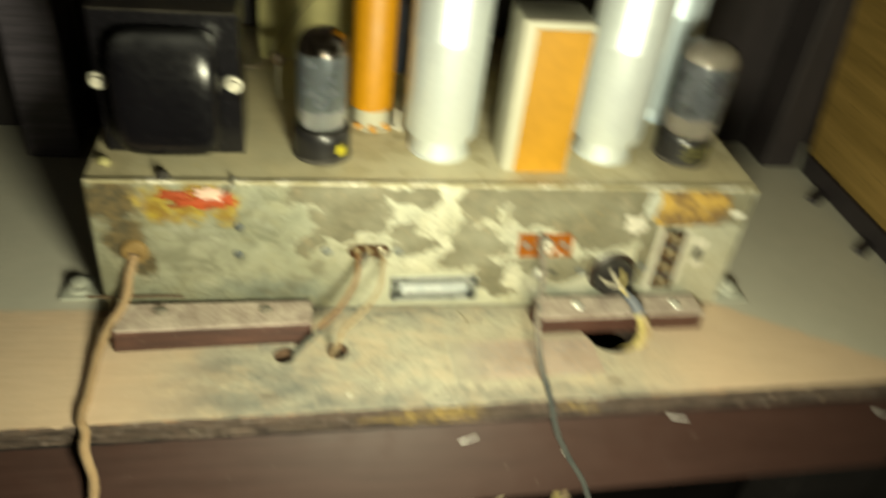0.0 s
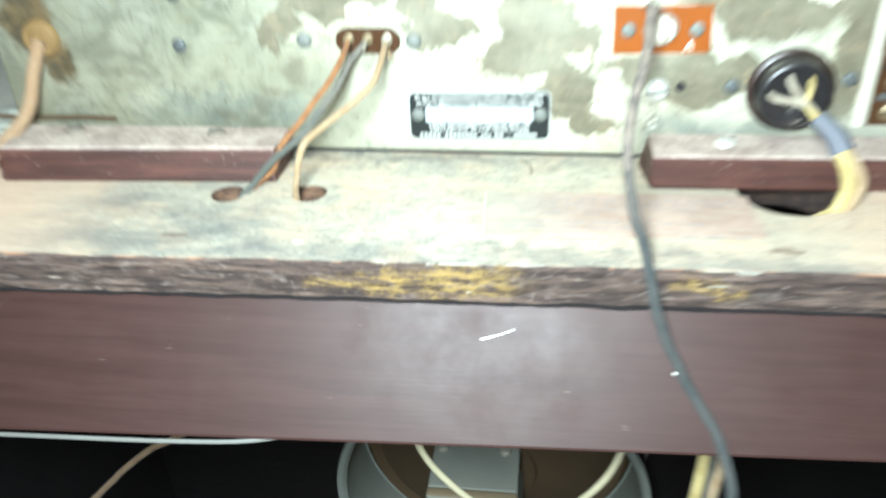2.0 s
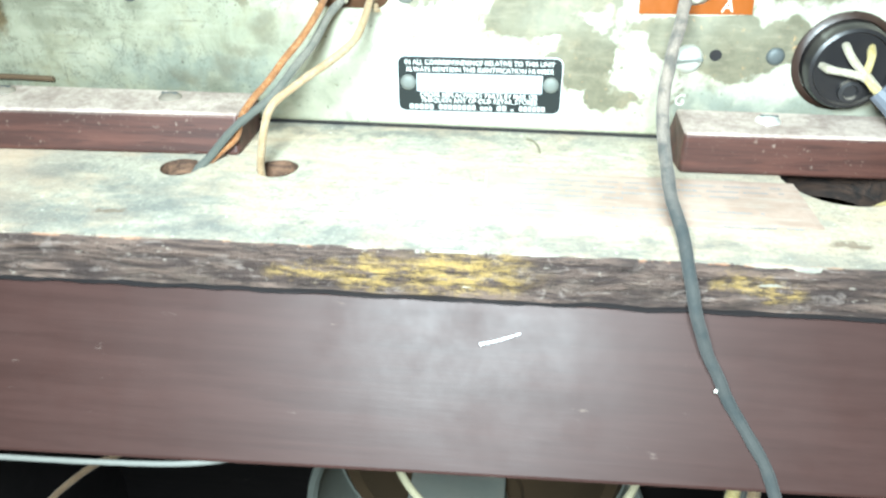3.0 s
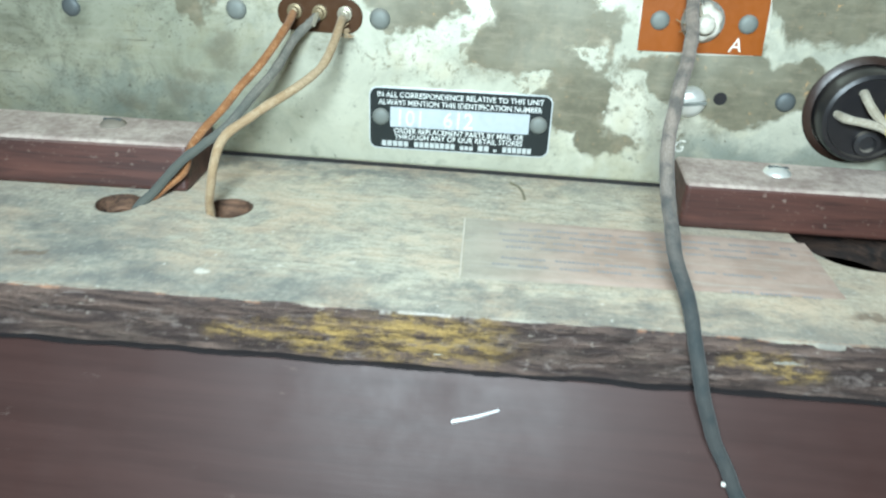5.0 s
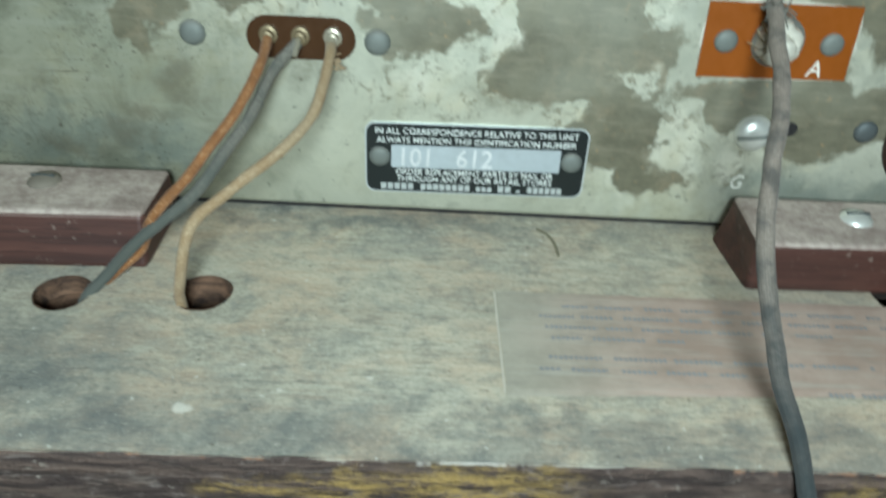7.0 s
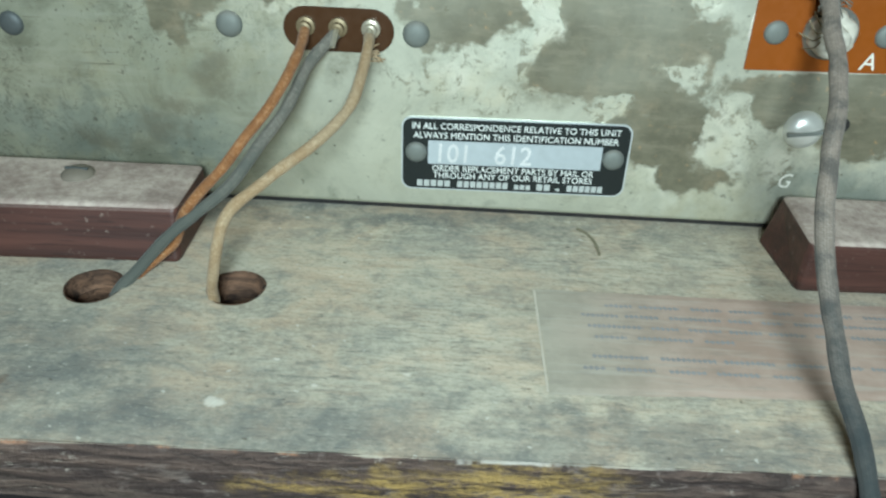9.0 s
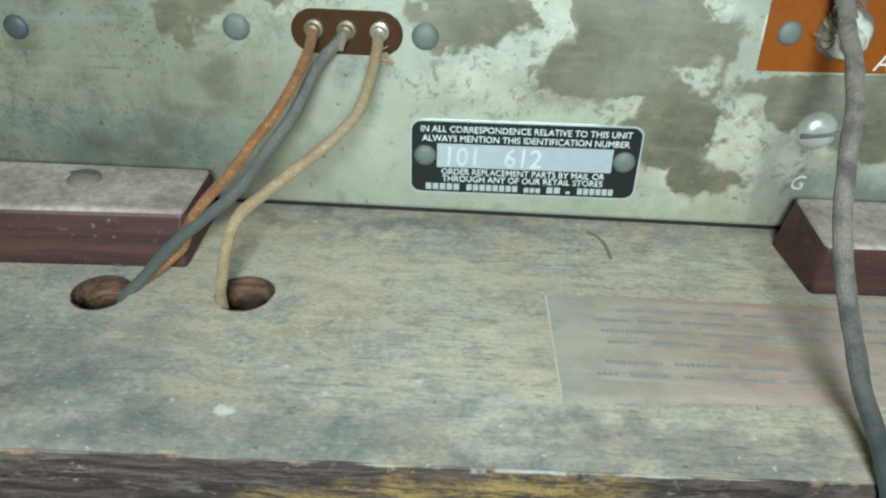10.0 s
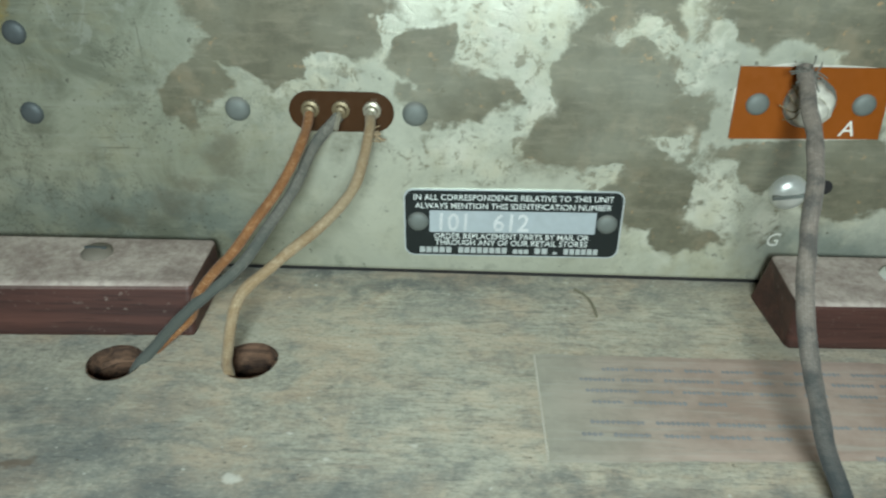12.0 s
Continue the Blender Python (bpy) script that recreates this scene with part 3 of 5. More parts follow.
DARK_WIRE = simple("dark brown waxed wire", (0.09, 0.06, 0.035), 0.45, grain=600)
BUSHING = simple("rusty brown bushing", (0.2, 0.125, 0.045), 0.7, grain=500, spread=0.5, relief=0.5)
PAPER = make_paper()
PALE_PAPER = simple("bare paper edge", (0.52, 0.48, 0.39), 0.85, grain=600)
NUMBER_GREY = simple("dull scraped aluminium field", (0.47, 0.51, 0.53), 0.5, 0.3, grain=500, spread=0.3)
BLUE_DIP = simple("blue dipped mica component", (0.05, 0.075, 0.14), 0.4, grain=400)
KHAKI = simple("khaki plated back plate", (0.46, 0.42, 0.2), 0.6, 0.2, grain=120, spread=0.35)
MICA = simple("silvery mica flashing", (0.86, 0.9, 0.94), 0.2, 0.5, grain=420, spread=0.5, relief=0.7)
BRASS = simple("dull brown brass", (0.24, 0.19, 0.11), 0.5, 0.5, grain=700, spread=0.35)
DUSTY_SCREW = simple("dust-grey screw head", (0.19, 0.165, 0.13), 0.8, 0.1, grain=600, spread=0.4)
DARK_GETTER = simple("brown silvery getter film", (0.2, 0.16, 0.13), 0.16, 0.9, grain=200, spread=0.3)
FADED_INK = simple("faded blue typing", (0.285, 0.275, 0.268), 0.85, grain=260, spread=0.55)
SPEAKER_METAL = simple("grey-green speaker basket", (0.42, 0.45, 0.4), 0.55, 0.2, grain=200, dust=0.4)
YOKE = simple("pale steel yoke with tan rust stains", (0.5, 0.5, 0.42), 0.5, 0.2, grain=45, spread=0.3, dust=0.8, dust_color=(0.3, 0.2, 0.09))
CONE = simple("brown paper cone", (0.13, 0.085, 0.045), 0.9, grain=300)
NAIL = simple("bright bent nail", (0.85, 0.84, 0.8), 0.4, 0.2, grain=900)
STRAW = simple("dark straw", (0.19, 0.17, 0.11), 0.8)
TAPE = simple("grey-blue rubber sleeve", (0.11, 0.12, 0.145), 0.6, grain=500)
WALL_PAINT = simple("dim room wall paint", (0.35, 0.3, 0.24), 0.9, grain=20)
FLOOR_MAT = simple("worn brown floorboards", (0.16, 0.11, 0.07), 0.7, grain=30)
HOLE_WOOD = make_mahogany("raw brown ply inside a hole", (0.02, 0.01, 0.006), (0.17, 0.095, 0.055), 0.85, coarse=1.6, relief=0.9)
# darker copy of the hole ply; holds the large hole's shade in its colour
SHADED_HOLE_PLY = make_mahogany("ply of the large hole with its shade painted in", (0.008, 0.005, 0.004), (0.05, 0.028, 0.018), 0.85, coarse=1.6, relief=0.9)
GLASS = make_glass("clear smoky glass", (0.86, 0.88, 0.88))


# ---- mesh helpers (all lengths in millimetres) ----
BASES = {}


def thing(name, base, label, category, group="", kind=""):
    ob = new(name)
    ob.empty_display_size = 0.01
    ob.location = [c / 1000 for c in base]
    BASES[ob] = Vector(base)
    return tagged(ob, label, category, group, kind)


def part(name, bm, material, parent, label="", smooth=None):
    """Links a bmesh in world millimetres as one mesh under a thing or a part."""
    base = BASES[parent]
    for v in bm.verts:
        v.co = (v.co - base) / 1000
    bmesh.ops.recalc_face_normals(bm, faces=bm.faces)
    data = bpy.data.meshes.new(name)
    if smooth is not None:
        for f in bm.faces:
            f.smooth = True
        for e in bm.edges:
            if len(e.link_faces) == 2 and e.calc_face_angle(0) > radians(smooth):
                e.smooth = False
    bm.to_mesh(data)
    bm.free()
    data.materials.append(material)
    ob = new(name, data)
    ob.parent = parent
    BASES[ob] = base
    return tagged(ob, label)


def part_copy(ob, shift, parent=None):
    """Another object on the same mesh, moved by millimetres."""
    o = ob.copy()
    scene.collection.objects.link(o)
    o.location = ob.location + Vector(shift) / 1000
    if parent:
        o.parent = parent
    BASES[o] = BASES[ob]
    return o


def block(x0, x1, y0, y1, z0, z1, bevel=0.6, segs=2, bm=None):
    own = bmesh.new()
    bmesh.ops.create_cube(own, size=1)
    for v in own.verts:
        v.co = Vector(((x0 + x1) / 2 + v.co.x * (x1 - x0), (y0 + y1) / 2 + v.co.y * (y1 - y0), (z0 + z1) / 2 + v.co.z * (z1 - z0)))
    if bevel:
        bmesh.ops.bevel(own, geom=own.edges[:], offset=bevel, segments=segs, profile=0.5, affect="EDGES")
    return join(bm, own)


def join(bm, own):
    if bm is None:
        return own
    data = bpy.data.meshes.new("scratch")
    own.to_mesh(data)
    own.free()
    bm.from_mesh(data)
    bpy.data.meshes.remove(data)
    return bm


AXIS = {"z": Matrix.Identity(3), "-y": Matrix(((1, 0, 0), (0, 0, -1), (0, 1, 0))), "y": Matrix(((1, 0, 0), (0, 0, 1), (0, -1, 0)))}


def lathe(profile, at, axis="z", segs=32, bm=None, start=0.0):
    """Turns rows of radius and height about an axis; a radius of 0 closes the end."""
    own = bmesh.new()
    rings = []
    for r, h in profile:
        if r <= 1e-6:
            rings.append([own.verts.new((0, 0, h))])
        else:
            rings.append([own.verts.new((r * math.cos(start + 2 * math.pi * k / segs), r * math.sin(start + 2 * math.pi * k / segs), h)) for k in range(segs)])
    for a, b in zip(rings, rings[1:]):
        for k in range(segs):
            j = (k + 1) % segs
            if len(a) == 1 and len(b) > 1:
                own.faces.new((a[0], b[k], b[j]))
            elif len(b) == 1 and len(a) > 1:
                own.faces.new((a[k], a[j], b[0]))
            elif len(a) > 1:
                own.faces.new((a[k], a[j], b[j], b[k]))
    turn = AXIS[axis] if isinstance(axis, str) else axis
    for v in own.verts:
        v.co = turn @ v.co + Vector(at)
    return join(bm, own)


def smooth_line(points, steps=8):
    """A Catmull-Rom line through the points."""
    pts = [Vector(p) for p in points]
    pts = [pts[0] * 2 - pts[1], *pts, pts[-1] * 2 - pts[-2]]
    out = []
    for a, b, c, d in zip(pts, pts[1:], pts[2:], pts[3:]):
        for k in range(steps):
            t = k / steps
            out.append(0.5 * (2 * b + (c - a) * t + (2 * a - 5 * b + 4 * c - d) * t * t + (3 * b - a - 3 * c + d) * t**3))
    return [*out, pts[-2]]


def sweep(points, radius, segs=12, steps=8, wobble=0.0, seed=0, bm=None, ends=None):
    """A cord along the points, with its length (u, mm) and turn (v) as UV. ends: radius factors at the start and the end."""
    line = smooth_line(points, steps)
    own = bmesh.new()
    uv = own.loops.layers.uv.new("UVMap")
    rings, length, side = [], [0.0], Vector((1, 0, 0.2)).normalized()
    for i, p in enumerate(line):
        ahead = (line[min(i + 1, len(line) - 1)] - line[max(i - 1, 0)]).normalized()
        side = (side - ahead * side.dot(ahead)).normalized()
        other = ahead.cross(side)
        if i:
            length.append(length[-1] + (p - line[i - 1]).length)
        r = radius
        if wobble:
            r *= 1 + wobble * noise.noise(Vector((length[-1] * 0.25, seed, 0)))
            p = p + Vector((noise.noise(Vector((length[-1] * 0.12, seed, 5))), 0, noise.noise(Vector((length[-1] * 0.12, seed, 9))))) * radius * wobble * 2
        if ends:
            f = i / (len(line) - 1)
            r *= ends[0] + (ends[1] - ends[0]) * f
        rings.append([own.verts.new(p + side * (r * math.cos(2 * math.pi * k / segs)) + other * (r * math.sin(2 * math.pi * k / segs))) for k in range(segs)])
    for i, (a, b) in enumerate(zip(rings, rings[1:])):
        for k in range(segs):
            j = (k + 1) % segs
            f = own.faces.new((a[k], a[j], b[j], b[k]))
            for loop, (u, v) in zip(f.loops, ((length[i], k / segs), (length[i], (k + 1) / segs), (length[i + 1], (k + 1) / segs), (length[i + 1], k / segs))):
                loop[uv].uv = (u, v)
    own.faces.new(rings[0][::-1])
    own.faces.new(rings[-1])
    return join(bm, own)


def slab(outline, holes, z0, z1):
    """A board with an outline of x, y points and round holes (x, y, radius)."""
    own = bmesh.new()
    loops = [[own.verts.new((x, y, z1)) for x, y in outline]]
    for cx, cy, r in holes:
        loops.append([own.verts.new((cx + r * (1 + 0.03 * math.sin(3 * a)) * math.cos(a), cy + r * math.sin(a), z1)) for a in (2 * math.pi * k / 40 for k in range(40))])
    edges = [own.edges.new((l[k], l[(k + 1) % len(l)])) for l in loops for k in range(len(l))]
    bmesh.ops.triangle_fill(own, edges=edges, use_beauty=True, use_dissolve=False)
    found = bmesh.ops.extrude_face_region(own, geom=own.faces[:])
    for v in found["geom"]:
        if isinstance(v, bmesh.types.BMVert):
            v.co.z = z0
    return own


def lettering(text, size, x, z, y, stretch=1.0, thick=0.06, slant=0.0, rise=0.0, bold=0.0):
    """Raised letters on a face that looks towards -y, centred on x, standing on z."""
    curve = bpy.data.curves.new("letters", "FONT")
    curve.body, curve.size, curve.align_x = text, size, "CENTER"
    curve.extrude, curve.shear, curve.offset, curve.resolution_u = thick, slant, bold, 3
    ob = bpy.data.objects.new("letters", curve)
    scene.collection.objects.link(ob)
    bpy.context.view_layer.update()
    data = bpy.data.meshes.new_from_object(ob.evaluated_get(bpy.context.evaluated_depsgraph_get()))
    bpy.data.objects.remove(ob)
    bpy.data.curves.remove(curve)
    own = bmesh.new()
    own.from_mesh(data)
    bpy.data.meshes.remove(data)
    for v in own.verts:
        a, b, c = v.co
        v.co = Vector((x + a * stretch, y - c, z + b + rise * a * stretch))
    return own


def ragged(cx, cz, w, h, y, seed, thick=0.35, rough=0.22, count=44):
    """A torn flat scrap or crust on a face that looks towards -y."""
    own = bmesh.new()
    ring = []
    for k in range(count):
        a = 2 * math.pi * k / count
        c, s = math.cos(a), math.sin(a)
        sq = 1 / max(abs(c), abs(s)) ** 0.75
        n = 1 + rough * noise.noise(Vector((c * 2.5, s * 2.5, seed)))
        ring.append((cx + w / 2 * c * sq * n, cz + h / 2 * s * sq * n))
    back = [own.verts.new((x, y, z)) for x, z in ring]
    front = [own.verts.new((cx + (x - cx) * 0.96, y - thick * (0.7 + 0.6 * noise.noise(Vector((x * 0.2, z * 0.2, seed)))), cz + (z - cz) * 0.96)) for x, z in ring]
    mid = own.verts.new((cx, y - thick * 1.3, cz))
    for k in range(count):
        j = (k + 1) % count
        own.faces.new((back[k], back[j], front[j], front[k]))
        own.faces.new((front[k], front[j], mid))
    return own


def dome(x, z, y, r, h, segs=20):
    return lathe([(r, 0), (r * 0.97, h * 0.35), (r * 0.8, h * 0.72), (r * 0.5, h * 0.93), (r * 0.2, h), (0, h)], (x, y, z), "-y", segs)


# ---- added unseen room round the cabinet's open back, closing it for reflections ----
FLOOR_Z = -640
room = [("wall_north", (-800, 920, 300, 340, FLOOR_Z, 900)), ("wall_south", (-800, 920, -1140, -1100, FLOOR_Z, 900)),
        ("wall_west", (-840, -800, -1140, 340, FLOOR_Z, 900)), ("wall_east", (920, 960, -1140, 340, FLOOR_Z, 900))]
for wall_name, size in room:
    wall = thing(wall_name, (0, 0, 0), "plain dim painted room wall, added out of view", "wall", kind="structure")
    part("wall_face", block(*size, bevel=0), WALL_PAINT, wall)
floor = thing("floor", (0, 0, FLOOR_Z), "worn brown wooden room floor, added out of view", "floor", kind="structure")
part("floor_boards", block(-840, 960, -1140, 340, FLOOR_Z - 40, FLOOR_Z, bevel=0), FLOOR_MAT, floor)
ceiling = thing("ceiling", (0, 0, 900), "plain dim painted room ceiling, added out of view", "ceiling", kind="structure")
part("ceiling_face", block(-840, 960, -1140, 340, 900, 940, bevel=0), WALL_PAINT, ceiling)

# ---- the radio cabinet, open at the back ----
FRONT = -77.0
SKEW = 0.025


def front_y(x):
    return FRONT + SKEW * x


LEFT, RIGHT = -300.0, 425.0
cabinet = thing("radio_cabinet", (57, 60, FLOOR_Z), "old dark wooden console radio cabinet seen from its open back", "cabinet")
HOLES = [(-59.8, -36.2, 6.0), (-31.2, -34.0, 6.1), (130.5, -23.5, 16.8)]
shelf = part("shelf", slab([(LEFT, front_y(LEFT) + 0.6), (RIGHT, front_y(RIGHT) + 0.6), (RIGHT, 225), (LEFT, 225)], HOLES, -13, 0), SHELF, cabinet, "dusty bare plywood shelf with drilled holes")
for hx, hy, hr in HOLES:
    lining = lathe([(hr + 0.4, -0.03), (hr - 0.45, -0.12), (hr - 0.6, -0.8), (hr - 0.6, -3.4), (hr - 0.95, -4.2), (hr - 0.6, -5), (hr - 0.65, -8.4), (hr - 1.0, -9.2), (hr - 0.65, -10), (hr - 0.5, -13.2), (hr + 0.6, -13.3)], (hx, hy, 0), "z", 40)
    for v in lining.verts:
        v.co.x += 0.2 * noise.noise(v.co * 0.8) + 0.3 * noise.noise(v.co * 2.3)
        v.co.y += 0.2 * noise.noise(v.co * 0.8 + Vector((9, 0, 0))) + 0.3 * noise.noise(v.co * 2.3 + Vector((5, 0, 0)))
    part("hole_wall", lining, HOLE_WOOD if hr < 10 else SHADED_HOLE_PLY, shelf, "raw brown ply wall of a drilled hole", smooth=30)
edge = bmesh.new()
grid = []
COLS, TIERS = 480, 9
for i in range(COLS + 1):
    x = LEFT + (RIGHT - LEFT) * i / COLS
    row = []
    for j in range(TIERS + 1):
        z = 0.1 - 13.2 * j / TIERS
        n = noise.noise(Vector((x * 0.035, z * 0.55, 1))) * 0.9 + noise.noise(Vector((x * 0.16, z * 0.9, 4))) * 0.6
        out = 0.0 if j == 0 else n
        sag = 0.7 * noise.noise(Vector((x * 0.09, 3, 7))) if j == TIERS else (0.25 * noise.noise(Vector((x * 0.1, 9, 2))) if j == 0 else 0)
        row.append(edge.verts.new((x, front_y(x) - out + (0.7 if j == 0 else 0), z + sag)))
    grid.append(row)
for a, b in zip(grid, grid[1:]):
    for j in range(TIERS):
        edge.faces.new((a[j], a[j + 1], b[j + 1], b[j]))
part("shelf_edge", edge, EDGE, shelf, "rough chipped plywood edge with ochre paint remains", smooth=50)
# ragged black strip added to draw the shadow gap between shelf edge and rail
seam = bmesh.new()
rim = []
for i in range(COLS + 1):
    x = LEFT + (RIGHT - LEFT) * i / COLS
    top, thick = -12.75 + 0.55 * noise.noise(Vector((x * 0.09, 3, 7))), 0.75 + 0.45 * noise.noise(Vector((x * 0.06, 1, 3))) + 0.25 * noise.noise(Vector((x * 0.5, 8, 1)))
    out = front_y(x) - 1.0 - 0.4 * noise.noise(Vector((x * 0.12, 5, 5)))
    rim.append([seam.verts.new(q) for q in ((x, out + 1.6, top), (x, out, top - 0.1), (x, out, top - max(0.25, thick)), (x, out + 1.6, top - max(0.25, thick) - 0.2))])
for a, b in zip(rim, rim[1:]):
    for j in range(3):
        seam.faces.new((a[j], a[j + 1], b[j + 1], b[j]))
part("seam", seam, UNDER_SHADE, shelf, "black strip drawn as the shadow gap under the shelf edge", smooth=50)


def skewed(bm):
    for v in bm.verts:
        v.co.y += SKEW * v.co.x
    return bm


def lean(bm):
    for v in bm.verts:
        if v.co.z < -30:
            v.co.z -= 1.6 - 0.0085 * v.co.x
        v.co.y += 0.735 * min(0, v.co.z + 13.6)
    return bm


rail = part("rail", skewed(lean(block(-262, 294, -75.8, -56, -47.8, -13.6, 1.0))), RAIL, cabinet, "satin dark mahogany rail sloping outward under the shelf")
part("corner_block", skewed(lean(block(294.4, 352, -74.6, -56, -47.2, -13.6, 1.2))), RAIL, cabinet, "reddish corner block at the rail end")
# legs and boards below the shelf carry the shade in their colour
part("leg", skewed(block(294.5, 362, -52, -10, FLOOR_Z, -13.6, 1.5)), UNDER_SHADE, cabinet)
part("leg", skewed(block(-321, -262.5, -71, -10, FLOOR_Z, -13.6, 1.5)), UNDER_SHADE, cabinet)
part("front_panel", block(LEFT, RIGHT, 208, 226, 0.2, 420, 0.8), CABINET, cabinet)
part("baffle_board", block(LEFT, RIGHT, 208, 226, FLOOR_Z, -13.4, 0.8), UNDER_SHADE, cabinet)
side_board = block(358, 378, -60, 166, 16, 420, 1.0)
for v in side_board.verts:
    v.co.x -= 0.12 * (v.co.z - 16)
part("side_panel", side_board, SIDE, cabinet, "yellowish unfinished side board")
part("side_wall", block(404, 424, -60, 207.5, 0.3, 420, 1.0), CABINET, cabinet)
part("side_foot", block(355, 380, -60, 166, 0.3, 15.8, 1.0), CABINET, cabinet)
part("side_panel", block(-300, -282, -60, 207.5, 0.3, 420, 1.0), CABINET, cabinet)
part("lower_side_panel", block(404, 424, -60, 207.5, FLOOR_Z, -13.4, 1.0), UNDER_SHADE, cabinet)
part("lower_side_panel", block(-300, -282, -60, 207.5, FLOOR_Z, -13.4, 1.0), UNDER_SHADE, cabinet)
part("post", block(322, 352, 168, 207.5, 0.3, 420, 2.0), CABINET, cabinet)
part("post", block(-240, -205, 164, 207.5, 0.3, 420, 2.0), POST, cabinet)
for (ax, ay), (bx, by) in (((339, 116), (376, 146)), ((340, 51), (376, 79))):
    cl = bmesh.new()
    bmesh.ops.create_cube(cl, size=1)
    ang = math.atan2(by - ay, bx - ax)
    for v in cl.verts:
        l, w = v.co.x * math.hypot(bx - ax, by - ay), v.co.y * 9
        v.co = Vector(((ax + bx) / 2 + l * math.cos(ang) - w * math.sin(ang), (ay + by) / 2 + l * math.sin(ang) + w * math.cos(ang), 2.2 + v.co.z * 4))
    part("cleat", cl, CABINET, cabinet, "dark slanting cleat")
for x0, z0, x1, z1, lift, s in ((32.4, -22.6, 42.4, -19.9, 0.2, 0.34), (152.5, -16.5, 164, -17.3, 1.4, 0.38), (284, -20, 293, -21.2, 1.4, 0.38)):
    y0 = front_y(x0) + 0.8 + 0.735 * (z0 + 13.6)
    y1 = front_y(x1) + 0.8 + 0.735 * (z1 + 13.6)
    n = sweep([(x0, y0 - 0.3, z0), ((x0 + x1) / 2, (y0 + y1) / 2 - 0.4 - lift * 0.6, (z0 + z1) / 2 - 0.15), (x1, y1 - 0.3 - lift, z1)], s, 8, ends=(1.25, 0.7))
    part("nail", n, NAIL, rail, "bent bright nail")

# blocks that hold the chassis down
for name, x0, x1, y0, y1, sx in (("L", -148.5, -45.0, -27.2, -5.0, (-70.5, -126)), ("R", 85.2, 188.0, -24.6, -4.5, (110.5, 172))):
    blk = thing("mounting_block", ((x0 + x1) / 2, (y0 + y1) / 2, 0), "reddish hardwood block with dusty top, screwed to the shelf", "wood block", "blocks along the chassis")
    b = block(x0, x1, y0, y1, 0.05, 12.6, 1.3, 3)
    for v in b.verts:
        v.co.y += (0.045 if name == "L" else 0.03) * (v.co.x - (x1 if name == "L" else x0)) * (1 if v.co.y < -15 else 0.3)
        if name == "L" and v.co.y < -15:
            v.co.y += 3.0 * max(0.0, v.co.z / 12.6)
        if name == "R" and v.co.x < x0 + 5:
            v.co.x += -2.6 * max(0, 1 - v.co.z / 9) * max(0, min(1, (v.co.y + 24) / 10))
    part("wood_body", b, BLOCK, blk)
    for sxx in sx:
        sc = lathe([(3.6, 0), (3.5, 0.5), (2.6, 1.3), (1.2, 1.75), (0, 1.8)], (sxx, -12.5 if name == "R" else -13, 12.5), "z", 24)
        screw = part("screw", sc, SCREW_HEAD if name == "R" else DUSTY_SCREW, blk, "round-headed screw", smooth=40)
        part("slot", block(sxx - 2.6, sxx + 2.6, -12.9 if name == "R" else -13.4, -12.2 if name == "R" else -12.7, 14.0, 14.42, 0.1), DARK_RIVET, screw)

# the typed label pasted on the shelf
paper = thing("paper_label", (70, -43, 0), "faded pinkish paper label with typing on the shelf", "label")
own = bmesh.new()
nx, ny = 50, 18
rows_ = []
for i in range(nx + 1):
    col = []
    for j in range(ny + 1):
        u, v = i / nx, j / ny
        x, y = 30.3 + 86 * u + 1.2 * (1 - v), -59.9 + 31.2 * v + 4.0 * u * (1 - v) + 1.0 * u
        ex = min(u, 1 - u, v, 1 - v)
        wav = 0.35 * noise.noise(Vector((x * 0.3, y * 0.3, 8))) if ex == 0 else 0
        col.append(own.verts.new((x + wav, y + wav, 0.16 + 0.1 * abs(noise.noise(Vector((x * 0.08, y * 0.08, 3)))) - (0.14 if ex == 0 else 0))))
    rows_.append(col)
for a, b in zip(rows_, rows_[1:]):
    for j in range(ny):
        own.faces.new((a[j], b[j], b[j + 1], a[j + 1]))
part("sheet", own, PAPER, paper)
strip_edge = bmesh.new()
for k in range(22):
    y = -59.5 + 30 * k / 21
    w = 0.5 + 0.5 * abs(noise.noise(Vector((y * 0.35, 2, 6))))
    x = 31.2 - 1.2 * (y + 59.9) / 31.2
    strip_edge.verts.new((x - w * 0.35, y, 0.34))
    strip_edge.verts.new((x + w * 0.35, y, 0.36))
strip_edge.verts.ensure_lookup_table()
for k in range(21):
    strip_edge.faces.new([strip_edge.verts[i] for i in (2 * k, 2 * k + 1, 2 * k + 3, 2 * k + 2)])
part("torn_edge", strip_edge, PALE_PAPER, paper, "pale torn paper edge")
rng = random.Random(4)
